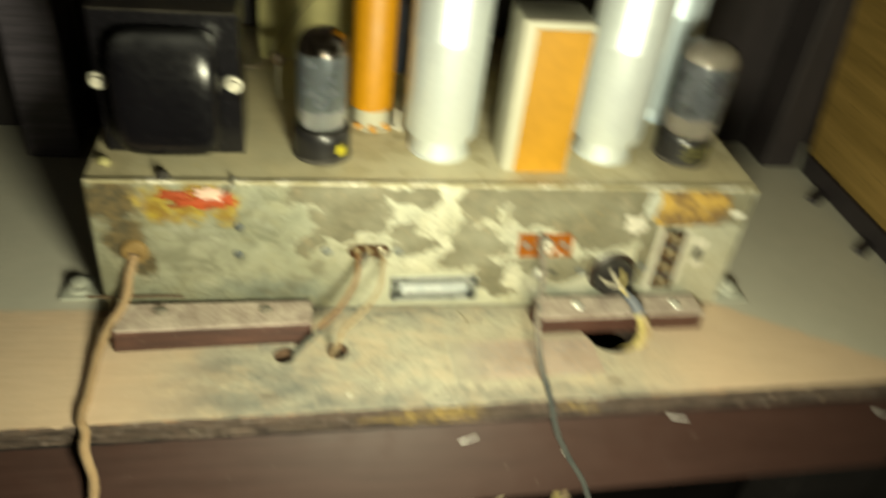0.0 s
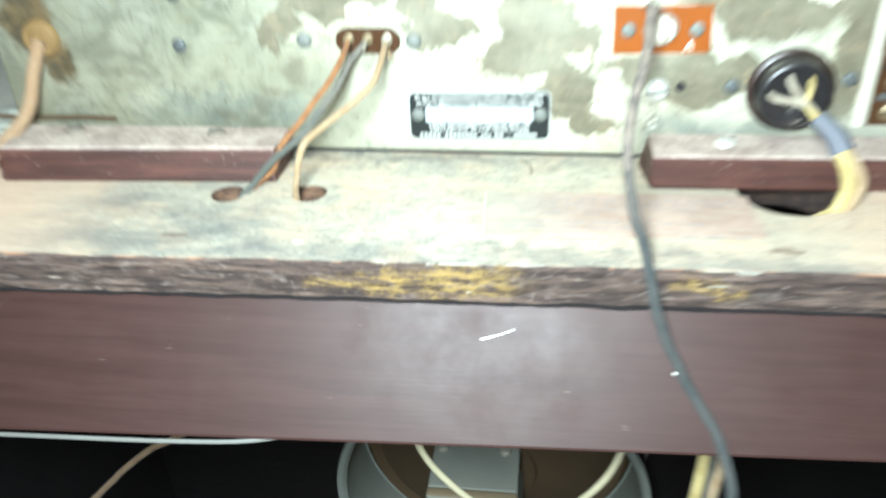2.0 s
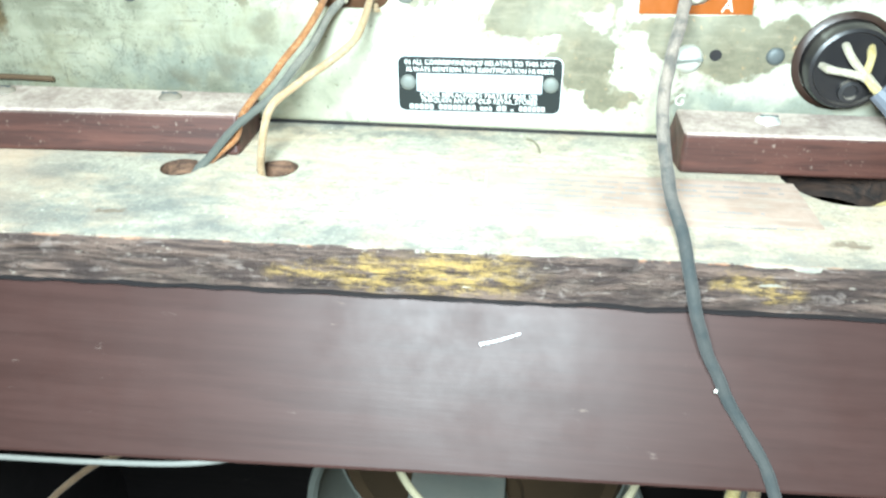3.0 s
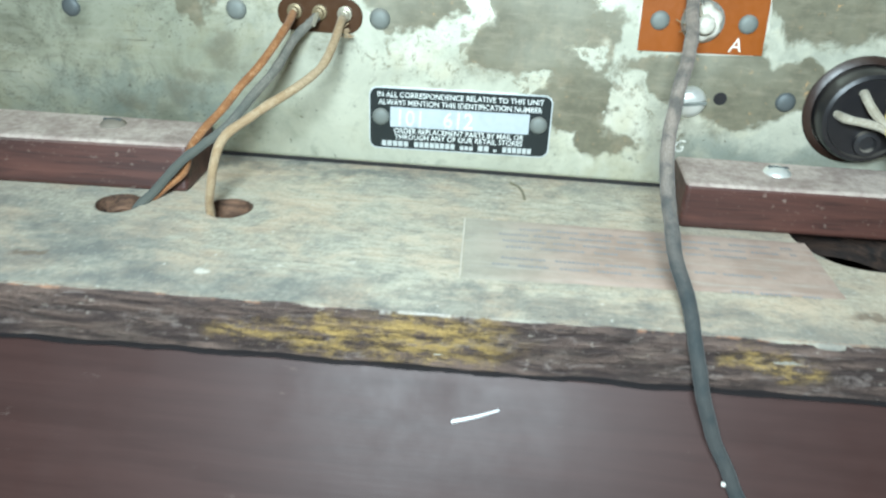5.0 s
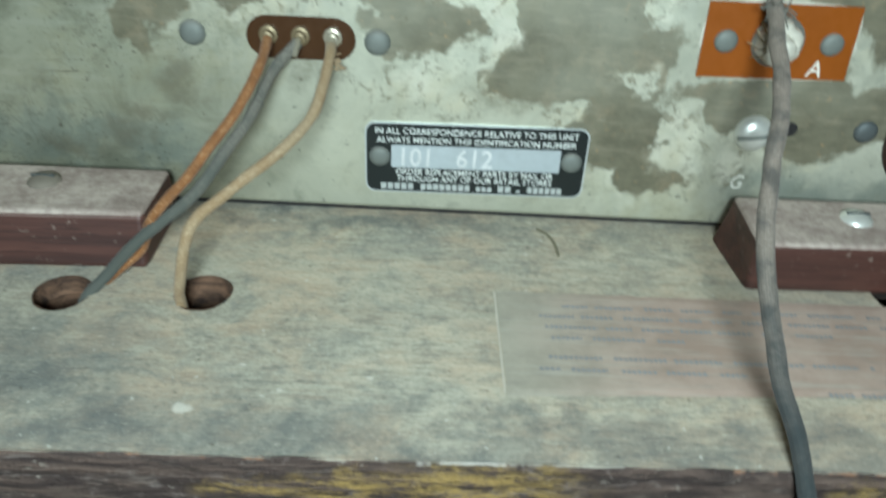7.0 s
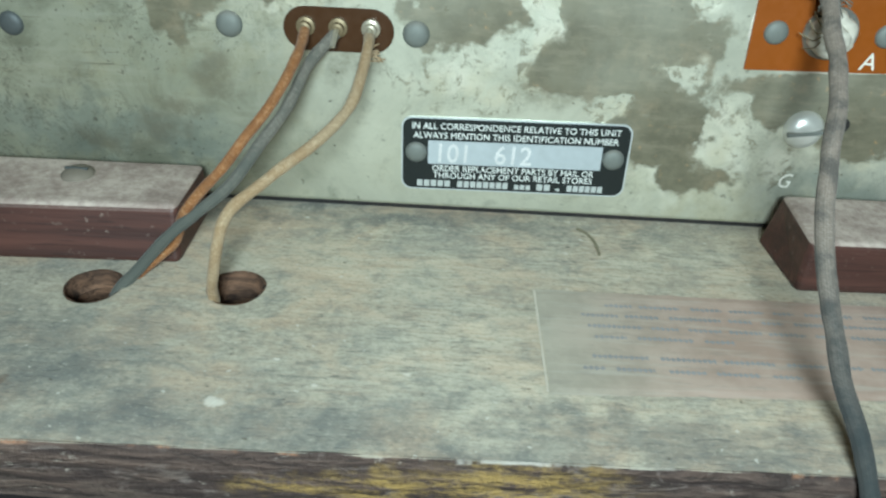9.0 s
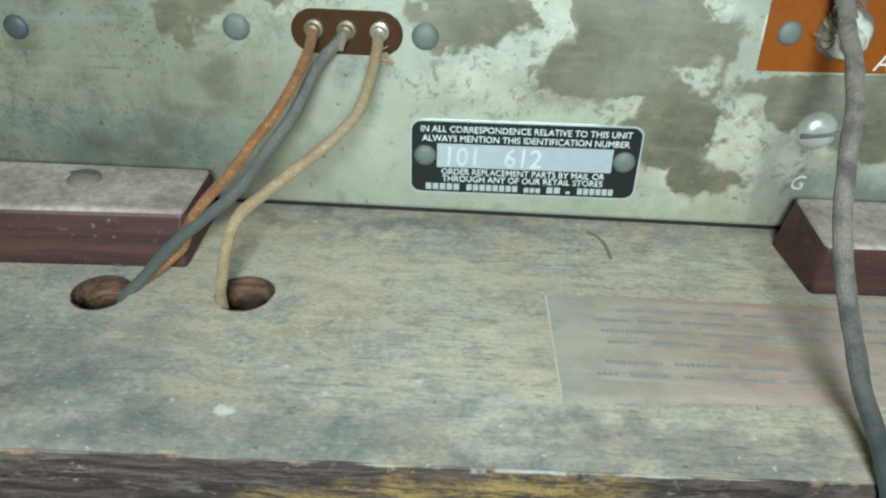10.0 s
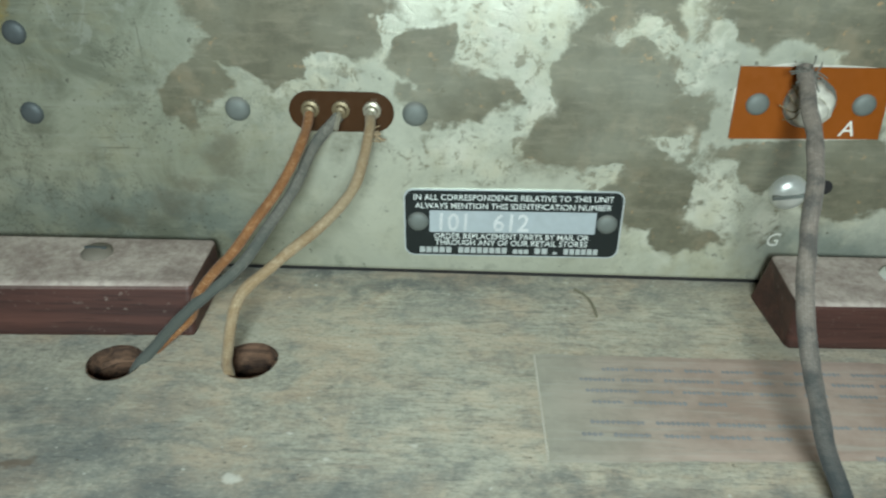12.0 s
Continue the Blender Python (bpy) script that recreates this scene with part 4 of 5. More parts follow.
for line, (ly, starts) in enumerate(((-33.5, (44, 112)), (-36.8, (39, 112)), (-40.2, (40, 100)), (-43.5, (41, 70)), (-49.2, (40, 104)), (-52.6, (38, 78)), (-57.0, (92, 112)))):
    x, stop = starts
    while x < stop:
        w = rng.uniform(4, 11)
        ink = bmesh.new()
        right_end = min(x + w, stop)
        steps_ = max(6, int((right_end - x) / 0.32))
        low = [ink.verts.new((x + (right_end - x) * k / steps_, ly - (rng.uniform(0.4, 0.68) if k % 3 else 0.08), 0.3)) for k in range(steps_ + 1)]
        high = [ink.verts.new((v.co.x, ly + (rng.uniform(0.35, 0.7) if k % 3 else 0.08), 0.3)) for k, v in enumerate(low)]
        for k in range(steps_):
            ink.faces.new((low[k], low[k + 1], high[k + 1], high[k]))
        for v in ink.verts:
            v.co.y += 0.015 * (v.co.x - 30)
        part("typed_word", ink, FADED_INK, paper, "plain bar of faded bluish typing")
        x += w + rng.uniform(1.2, 2.6)

straw = thing("straw", (44, -9, 0), "thin dark bit of straw on the shelf", "debris")
part("stalk", sweep([(41.0, -4.5, 0.6), (43.2, -7.5, 1.0), (44.6, -11, 0.9), (45.2, -15, 0.4)], 0.32, 6), STRAW, straw)

# ---- the chassis ----
CX0, CX1, CTOP, DEEP = -157.5, 206.5, 88.0, 204.0
chassis = thing("radio_chassis", (25, 90, 0), "tarnished plated steel radio chassis with brown stains", "radio chassis")
body = part("body", block(CX0, CX1, 0, DEEP, 1.4, CTOP, 1.6, 3), CHASSIS, chassis, smooth=35)
part("rim", block(CX0 + 1, CX1 - 1, -0.9, 3, CTOP - 1.6, CTOP + 0.5, 0.7, 2), WORN_EDGE, chassis)
part("back_plate", block(-78, 66, 150, 156, CTOP - 1, 190, 0.8), KHAKI, chassis, "khaki upright plate at the far edge")
# added black strip that draws the shadow line under the chassis
part("gap_strip", block(CX0 + 2, CX1 - 2, 1.6, DEEP - 8, 0.05, 1.6, 0.2), BAKELITE, chassis)

# three-terminal strip
strip = bmesh.new()
for side, cx in ((-1, -20.8), (1, -6.8)):
    for k in range(13):
        a = math.pi / 2 + math.pi * k / 12 if side < 0 else -math.pi / 2 + math.pi * k / 12
        strip.verts.new((cx + 4.7 * math.cos(a), -0.35, 43.5 + 4.7 * math.sin(a)))
strip.faces.new(strip.verts[:])
ex = bmesh.ops.extrude_face_region(strip, geom=strip.faces[:])
for v in ex["geom"]:
    if isinstance(v, bmesh.types.BMVert):
        v.co.y = 0.4
strip_ob = part("terminal_strip", strip, BROWN, chassis, "dark brown oval terminal strip")
for k, x in enumerate((-20.6, -13.8, -6.9)):
    t = lathe([(2.0, 0), (2.0, 0.9), (1.4, 1.2), (1.4, 2.6), (0.9, 2.9), (0, 2.4)], (x, -0.35, 44.2), "-y", 16)
    part("terminal", t, SOLDER if k == 2 else BRASS, strip_ob, "tinned terminal eyelet" if k == 2 else "dull brass terminal eyelet", smooth=40)

first_rivet = part("rivet", dome(-37.0, 43.6, 0.1, 2.9, 1.5), RIVET, chassis, "round dull rivet head", smooth=40)
part_copy(first_rivet, (39.5, 0, -0.3))
for x, z in ((-84.3, 41.4), (-83.2, 59.8), (112.4, 28.0), (150.5, 31)):
    part("rivet", dome(x, z, 0.1, 2.7, 1.2), DARK_RIVET, chassis, "dark tarnished rivet head", smooth=40)
part("bolt_hole", lathe([(1.8, 0), (1.75, 0.25), (0, 0.2)], (95.3, 0.02, 27.8), "-y", 16), BAKELITE, chassis, "small black empty hole")

# antenna panel with its nut
ant = bmesh.new()
quad = [(71.4, 39.4), (103.4, 40.0), (102.6, 55.9), (70.9, 55.7)]
for y in (-0.5, 0.3):
    ring = [ant.verts.new((x, y, z)) for x, z in quad]
    ant.faces.new(ring)
av = ant.verts[:]
for k in range(4):
    ant.faces.new((av[k], av[(k + 1) % 4], av[4 + (k + 1) % 4], av[4 + k]))
part("paint_halo", ragged(87.2, 47.7, 33.0, 17.3, -0.02, 21, 0.12, 0.06, 60), NUT, chassis, "pale chipped paint round the panel")
panel = part("antenna_panel", ant, ORANGE, chassis, "orange-brown phenolic panel marked A")
part("panel_rivet", dome(76.0, 47.5, -0.45, 2.5, 1.1), RIVET, panel, smooth=40)
part("panel_rivet", dome(98.3, 47.8, -0.45, 2.5, 1.1), RIVET, panel, smooth=40)
nut = lathe([(4.8, 0), (5.0, 0.8), (4.9, 2.0), (4.4, 2.7), (3.7, 3.1), (2.6, 3.0), (2.2, 3.6), (2.2, 5.6), (1.6, 6.2), (0, 6.3)], (86.8, -0.45, 47.9), "-y", 30)
for v in nut.verts:
    dx, dz = v.co.x - 86.8, v.co.z - 47.9
    far = math.hypot(dx, dz)
    if far > 2.4:
        six = 1 - 0.1 * (0.5 + 0.5 * math.cos(6 * math.atan2(dz, dx) + 0.6)) + 0.09 * noise.noise(v.co * 0.55)
        v.co.x, v.co.z = 86.8 + dx * six, 47.9 + dz * six
    v.co.y += 0.35 * noise.noise(v.co * 0.7 + Vector((3, 1, 0)))
part("terminal_nut", nut, NUT, panel, "pale corroded terminal nut", smooth=50)
for k in range(5):
    a = 2.0 + 0.35 * k
    tip = Vector((86.8 + (6.5 + k % 2) * math.cos(a), -2.2 - 0.5 * k, 47.9 + (6.2 + 0.6 * k) * math.sin(a)))
    part("copper_strand", sweep([(86.6 + 2.4 * math.cos(a), -3.2, 47.9 + 2.4 * math.sin(a)), (86.8 + 4.6 * math.cos(a + 0.2), -4.4, 47.9 + 4.4 * math.sin(a + 0.2)), tip], 0.14, 5, 4), BRASS, panel, "thin copper strand")
part("washer", lathe([(5.6, 0), (5.5, 0.4), (0, 0.5)], (86.8, -0.42, 47.9), "-y", 24), NICKEL, panel, smooth=40)
part("letter", lettering("A", 5.2, 96.2, 40.6, -0.54, 0.95, 0.05, 0.12, 0.02), MARK, panel, "white scratched letter A")
part("letter", lettering("G", 5.0, 86.7, 11.9, -0.06, 0.85, 0.05, 0.2, 0.05), MARK, chassis, "white scratched letter G")
gs = lathe([(4.3, 0), (4.3, 0.7), (3.5, 1.9), (1.8, 2.6), (0, 2.7)], (87.4, 0, 26.5), "-y", 28)
gscrew = part("ground_screw", gs, SCREW_HEAD, chassis, "slotted nickel ground screw", smooth=35)
slot_turn = Matrix.Rotation(radians(-8), 3, "Y")
g2 = block(-4.0, 4.0, -2.9, -1.9, -0.45, 0.45, 0.1)
for v in g2.verts:
    v.co = slot_turn @ v.co + Vector((87.4, 0, 26.5))
part("slot", g2, RIVET, gscrew)

# the identification plate
def round_plate(x0, x1, z0, z1, y0, y1, r, lift=0.0, skew=0.013):
    own = bmesh.new()
    pts = []
    for cx, cz, a0 in ((x1 - r, z1 - r, 0), (x0 + r, z1 - r, 90), (x0 + r, z0 + r, 180), (x1 - r, z0 + r, 270)):
        for k in range(6):
            a = radians(a0 + 18 * k)
            pts.append((cx + r * math.cos(a), cz + r * math.sin(a)))
    a = [own.verts.new((x, y1, z + skew * x)) for x, z in pts]
    b = [own.verts.new((x, y0, z + skew * x)) for x, z in pts]
    own.faces.new(b)
    for k in range(len(a)):
        j = (k + 1) % len(a)
        own.faces.new((a[k], a[j], b[j], b[k]))
    return own


plate = part("name_plate", round_plate(-0.5, 51.0, 6.6, 24.8, -0.35, 0.2, 2.4), PLATE_ALU, chassis, "black and aluminium identification plate")
part("plate_enamel", round_plate(-0.15, 50.65, 6.95, 24.45, -0.42, -0.2, 2.2), PLATE_BLACK, plate)
part("number_field", round_plate(5.6, 44.9, 13.3, 19.2, -0.48, -0.3, 0.2), NUMBER_GREY, plate)
for x in (2.9, 47.5):
    part("plate_rivet", dome(x, 16.2 + 0.013 * x, -0.42, 2.5, 1.1), RIVET, plate, smooth=40)
LINES = (("IN ALL CORRESPONDENCE RELATIVE TO THIS UNIT", 2.15, 22.0, 46.6), ("ALWAYS MENTION THIS IDENTIFICATION NUMBER", 2.15, 19.75, 46.0),
         ("ORDER REPLACEMENT PARTS BY MAIL OR", 2.15, 11.5, 37.0), ("THROUGH ANY OF OUR RETAIL STORES", 2.15, 9.7, 36.6))
for text, size, z, wide in LINES:
    ln = lettering(text, size, 0, 0, 0, 1.0, 0.03, 0.0, 0.0, 0.012)
    xs = [v.co.x for v in ln.verts]
    k, mid_x = wide / (max(xs) - min(xs)), (max(xs) + min(xs)) / 2
    for v in ln.verts:
        v.co = Vector((25.2 + (v.co.x - mid_x) * k, v.co.y - 0.44, z + v.co.z + 0.013 * (25.2 + (v.co.x - mid_x) * k)))
    part("plate_line", ln, PLATE_INK, plate, "raised white lettering")
for x, x_end in ((3.2, 11.2), (12.6, 24.6), (25.8, 29.8), (31.0, 34.4), (35.4, 36.6), (38.0, 46.4)):
    count = max(1, round((x_end - x) / 1.5))
    small = x in (25.8, 35.4)
    for k in range(count):
        a = x + (x_end - x) * k / count
        maker = block(a, a + (x_end - x) / count * 0.8, -0.46, -0.36, 7.5, 8.2 if x == 35.4 else 8.7 if small else 9.1, 0)
        for v in maker.verts:
            v.co.z += 0.013 * v.co.x
        part("maker_bar", maker, BAR_INK, plate, "plain light bar")
for text, x_mid in (("101", 11.2), ("612", 24.9)):
    part("stamped_number", lettering(text, 6.6, x_mid, 13.9 + 0.013 * x_mid, -0.5, 0.88, 0.1, 0.04, 0.013, 0.08), STAMP, plate, "stamped number")

# speaker socket with its plug
SX, SZ = 131.8, 27.2
socket = part("speaker_socket", lathe([(14.6, 0), (14.6, 0.6), (13.4, 1.6), (12.8, 1.8), (12.4, 0.4)], (SX, 0, SZ), "-y", 40), DARK_BROWN, chassis, "round speaker socket with a black plug", smooth=40)
plug = part("plug", lathe([(12.3, 0), (12.3, 6.0), (11.6, 7.6), (10.6, 8.0), (10.2, 7.0), (0, 7.0)], (SX, 0.2, SZ), "-y", 40), CLEAN_BAKELITE, socket, "black bakelite plug", smooth=40)
part("plug_boss", lathe([(3.4, 0), (3.3, 1.6), (2.2, 1.9), (1.8, 0.8), (0, 0.8)], (SX + 1.0, -6.6, SZ - 6.6), "-y", 20), BAKELITE, plug, smooth=40)
for (dx, dz), m in zip(((-8.5, 0.8), (-3.0, 6.6), (4.6, 6.2)), (PALE_LEAD, PALE_LEAD, YELLOWED)):
    part("lead", sweep([(SX + dx, -6.5, SZ + dz), (SX + dx * 0.7, -10.5, SZ + dz * 0.7 - 0.2), (SX + 2.2, -14, SZ - 0.6), (SX + 6.4, -17.5, SZ - 4.6)], 1.15, 8, wobble=0.3, seed=dx), m, plug)

# brown connector strip and the torn label at the right
cs = bmesh.new()
for y in (-0.9, 0.3):
    cs.faces.new([cs.verts.new((x, y, z)) for x, z in ((158.8, 15.2), (172.0, 15.4), (171.2, 58.6), (158.4, 58.2))])
cv = cs.verts[:]
for k in range(4):
    cs.faces.new((cv[k], cv[(k + 1) % 4], cv[4 + (k + 1) % 4], cv[4 + k]))
conn = part("connector_strip", cs, BROWN, chassis, "dark brown terminal strip with screws")
for k in range(4):
    z = 20.5 + 10.8 * k
    x = 165.3 - 0.014 * (z - 15)
    cscrew = part("strip_screw", lathe([(3.4, 0), (3.3, 1.0), (2.0, 1.9), (0, 2.0)], (x, -0.9, z), "-y", 18), BRASS, conn, smooth=40)
    part("slot", block(x - 2.8, x + 2.8, -3.0, -2.5, z - 0.35, z + 0.35, 0), BAKELITE, cscrew)
    part("terminal_lug", block(x - 5.2, x + 5.2, -1.3, -0.8, z + 3.8, z + 6.2, 0.2), BAKELITE if k % 2 else DARK_RIVET, conn)
part("torn_label", ragged(170.5, 73.5, 44, 24, -0.05, 3, 0.3, 0.16, 90), OCHRE_LABEL, chassis, "torn ochre paper label")
part("slot_hole", block(180.6, 185.0, -0.12, 0.3, 37.0, 45.5, 0.1), BAKELITE, chassis, "small black slot")
part("flaked_paint", ragged(183.0, 49.5, 8, 5.5, -0.03, 5, 0.3, 0.3), NUT, chassis, "pale flaking patch")
part("flaked_paint", ragged(183.4, 34.0, 8, 4.0, -0.03, 6, 0.3, 0.3), NUT, chassis, "pale flaking patch")
part("flaked_paint", ragged(138.5, 62.0, 12, 10.5, -0.03, 7, 0.2, 0.6), NUT, chassis, "pale flaking patch")
part("flaked_paint", ragged(145.5, 76.0, 7, 18, -0.03, 27, 0.15, 0.5), BARE_ZINC, chassis, "grey smear of bare zinc")
part("tape_scrap", ragged(199, 70.0, 8, 3.4, -0.03, 9, 0.3, 0.3), MARK, chassis, "pale paper scrap")
part("paper_strip", block(154.4, 157.8, -0.28, 0.2, 14, 60, 0.1), NUT, chassis, "pale paper strip")
part("paper_strip", block(172.8, 175.0, -0.2, 0.2, 20, 58, 0.1), NUT, chassis, "pale paper strip")
part("crust", ragged(-113, 79.5, 15, 5, -0.05, 15, 1.2, 0.8), RED_CRUST, chassis, "red-orange crust on the metal", smooth=60)
part("crust", ragged(-88.5, 78, 6, 8, -0.05, 17, 1.4, 0.8), RED_CRUST, chassis, "red-orange crust on the metal", smooth=60)
part("crust", ragged(-101, 75.5, 24, 5.5, -0.05, 11, 1.6, 0.9), RED_CRUST, chassis, "red-orange crust on the metal", smooth=60)
part("crust", ragged(-97, 81.0, 14, 7.5, -0.4, 12, 1.8, 0.7), PINK_CRUST, chassis, "pale pink crust on the metal", smooth=60)
part("lug", sweep([(-91, 0, 80), (-88, -3, 84), (-85.5, -3, 87.5), (-84, 1, 89.5)], 1.0, 8), NICKEL, chassis, "small bent lug")
part("loose_wire", sweep([(-166, -1.2, 13.4), (-150, -1.8, 13.2), (-130, -1.6, 13.5), (-115.5, -1.6, 13.2)], 0.95, 8), DARK_WIRE, chassis, "short brown cut wire")

# left cord bushing and the feet at the ends
part("bushing", lathe([(7.2, 0), (7.0, 1.3), (5.8, 2.6), (3.7, 2.8), (3.4, 1.0), (0, 1.0)], (-137.5, 0, 44), "-y", 28), BUSHING, chassis, "rusty cord bushing", smooth=40)
for x, y in ((220.5, 13), (-175.5, 20)):
    sgn = 1 if x > 0 else -1
    ft = block(min(x - 17 * sgn, x + 9 * sgn), max(x - 17 * sgn, x + 9 * sgn), y - 10, y + 10, 0.1, 2.4, 0.5)
    lathe([(7.6, 0), (7.6, 1.2), (6.2, 2.6), (4.8, 3.2), (4.5, 5.2), (3, 6.0), (0, 6.2)], (x, y, 2.2), "z", 24, ft)
    part("foot", ft, BARE_ZINC, chassis, "grey zinc mounting foot with a bolt", smooth=40)

# ---- things standing on the chassis ----
def vacuum_tube(x, y, tall, label, dusty, r_base, r_bulb):
    tube = thing("vacuum_tube", (x, y, CTOP + 0.4), label, "vacuum tube", "glass tubes on the chassis")
    z0 = CTOP + 0.4
    part("tube_socket", lathe([(r_base + 0.6, 0), (r_base + 0.6, 1.0), (r_base, 1.6), (0, 1.6)], (x, y, z0), "z", 32), BAKELITE, tube, smooth=40)
    base = part("tube_base", lathe([(r_base - 0.9, 1.4), (r_base, 2.2), (r_base, 12), (r_base - 0.3, 16), (r_base - 1.3, 17.2), (r_base - 3, 17.2)], (x, y, z0), "z", 40), CLEAN_BAKELITE, tube, "black bakelite tube base", smooth=40)
    rng = random.Random(int(x))
    for k in range(3 if dusty else 1):
        mark = bmesh.new()
        a0 = -2.0 if dusty else -1.05
        z = z0 + (4.5 + 3.6 * k if dusty else 4.5)
        h, r = 1.0 if dusty else 5.5, r_base + 0.12
        turns = [a0 + 0.05 * j for j in range(27 if dusty else 9)]
        low = [mark.verts.new((x + r * math.cos(a), y + r * math.sin(a), z + rng.uniform(0, 0.4))) for a in turns]
        high = [mark.verts.new((x + r * math.cos(a), y + r * math.sin(a), z + h + rng.uniform(-0.4, 0.3))) for a in turns]
        for j in range(len(turns) - 1):
            mark.faces.new((low[j], low[j + 1], high[j + 1], high[j]))
        for f in bmesh.ops.extrude_face_region(mark, geom=mark.faces[:])["geom"]:
            if isinstance(f, bmesh.types.BMVert):
                f.co += (Vector((x, y, f.co.z)) - f.co) * 0.012
        part("printing", mark, FADED_YELLOW if dusty else YELLOW_INK, base, "worn yellow printing")
    top = z0 + tall
    b = r_bulb
    prof = [(b - 1.6, 17), (b - 0.6, 22), (b, 28), (b, tall - 13), (b - 0.7, tall - 7.5), (b - 2.9, tall - 3.2), (b * 0.53, tall - 0.8), (b * 0.25, tall - 0.1), (0, tall)]
    part("glass_bulb", lathe(prof, (x, y, z0), "z", 40), GLASS, tube, "clear glass bulb", smooth=50)
    part("getter", lathe([(b - 1.0, tall - 10.5), (b - 1.4, tall - 8.4), (b - 3.5, tall - 4.4), (b * 0.5, tall - 2.1), (b * 0.24, tall - 1.3), (0, tall - 1.2)], (x, y, z0), "z", 32), DUST_CAP if dusty else DARK_GETTER, tube, "dusty pale top" if dusty else "brown silvery getter film", smooth=50)
    part("bulb_coating", lathe([(b - 1.5, 28), (b - 0.8, 31), (b - 0.7, tall - 16), (b - 1.0, tall - 11)], (x, y, z0), "z", 32), CARBON if dusty else LIGHT_CARBON, tube, "grey carbon coating", smooth=50)
    flash = lathe([(b - 2.6, 17.4), (b - 1.5, 20), (b - 0.9, 24), (b - 0.55, 29)], (x, y, z0), "z", 48)
    for v in flash.verts:
        if v.co.z > z0 + 28:
            v.co.z += 3.2 * noise.noise(Vector((v.co.x * 0.3, v.co.y * 0.3, x)))
    part("stem_flash", flash, DUST_CAP if dusty else MICA, tube, "pale dusty stem foot" if dusty else "silvery flashing above the base", smooth=50)
    for k in range(4):
        a = 0.6 + math.pi / 2 * k
        part("support_wire", sweep([(x + 3 * math.cos(a), y + 3 * math.sin(a), z0 + 18), (x + 6 * math.cos(a), y + 6 * math.sin(a), z0 + 25), (x + 9 * math.cos(a), y + 9 * math.sin(a), z0 + 33)], 0.5, 6, 4), NICKEL, tube)
    return tube


vacuum_tube(-39.8, 32.0, 70.0, "glass vacuum tube with silvery top and black base", False, 15.4, 13.4)
vacuum_tube(171.5, 36.5, 71.0, "grey glass vacuum tube with dusty top and yellow printing", True, 15.8, 15.6)


def shield_can(x, y, low, r0, r1, tall, material, label):
    can = thing("shield_can", (x, y, CTOP + 0.4), label, "tube shield", "aluminium shields on the chassis")
    z0 = CTOP + 0.4
    part("can_base", lathe([(r0 + 1.2, 0), (r0 + 1.2, 0.8), (r0, 1.6), (r0, low), (0, low)], (x, y, z0), "z", 40), material, can, "bright aluminium base collar", smooth=40)
    part("can_body", lathe([(r0 - 0.5, low), (r1 - 0.8, low), (r1, low + 1.2), (r1, tall * 0.52), (r1 + 0.35, tall * 0.53), (r1, tall * 0.54), (r1, tall - 6), (r1 - 3, tall - 1.2), (r1 - 9, tall), (0, tall)], (x, y, z0), "z", 44), material, can, smooth=40)
    return can


shield_can(25.6, 38.0, 13.0, 16.0, 20.3, 130, CAN, "tall matt aluminium tube shield can")
shield_can(122.5, 38.5, 13.0, 15.6, 20.3, 130, CAN, "tall matt aluminium tube shield can")
shield_can(172.0, 90.0, 8.0, 15.0, 16.0, 128, CAN_BLUE, "tall bluish aluminium shield can behind the others")

# boxed coil or capacitor with an orange printed front
carton = thing("component_carton", (76, 25, CTOP + 0.4), "tall cream card box with an orange front", "component box")
cb = block(57.0, 94.0, 13.0, 42.0, CTOP + 0.4, CTOP + 86.5, 1.2, 3)
part("box_body", cb, CREAM_CARD, carton, smooth=35)
part("orange_face", block(63.8, 92.8, 12.1, 13.2, CTOP + 0.9, CTOP + 82.5, 0.3), ORANGE_CARD, carton, "orange printed front")

orange_can = thing("capacitor", (-11.0, 66, CTOP + 0.4), "orange waxed capacitor with a metal foot", "capacitor")
part("metal_base", lathe([(12.8, 0), (12.8, 1), (10.6, 1.8), (10.4, 13), (0, 13)], (-11.0, 66, CTOP + 0.4), "z", 32), CREAM_CARD, orange_can, smooth=40)
part("sleeve", lathe([(10.8, 12), (11.9, 12.4), (12.0, 98), (11.0, 99.5), (0, 99.5)], (-11.0, 66, CTOP + 0.4), "z", 36), ORANGE_CAN, orange_can, smooth=40)
for k in range(3):
    a = -2.3 + 0.75 * k
    part("tab", block(-11.0 + 11.5 * math.cos(a) - 2, -11.0 + 11.5 * math.cos(a) + 2, 66 + 11.5 * math.sin(a) - 1.5, 66 + 11.5 * math.sin(a) + 1.5, CTOP + 0.4, CTOP + 4, 0.4), ORANGE_CAN, orange_can)

mica = thing("mica_capacitor", (9, 92, CTOP + 0.4), "dark blue dipped component standing behind the capacitor", "component")
part("body", block(3.5, 13, 88, 96, CTOP + 20, CTOP + 66, 3, 3), BLUE_DIP, mica, smooth=40)
part("lead", sweep([(8, 92, CTOP + 21), (8.5, 92, CTOP + 8), (9, 92, CTOP + 0.3)], 0.6, 6), NICKEL, mica)
post_bolt = thing("post_bolt", (4, 62, CTOP + 0.4), "small whitish bolt standing on the chassis deck", "bolt")
part("shank", lathe([(3.4, 0), (3.2, 1.6), (1.6, 2), (1.5, 12), (0, 12.5)], (4, 60, CTOP + 0.4), "z", 14), NUT, post_bolt, smooth=40)
brown_bit = thing("mica_capacitor", (-64, 92, CTOP + 0.4), "small brown component beside the glass tube", "component")
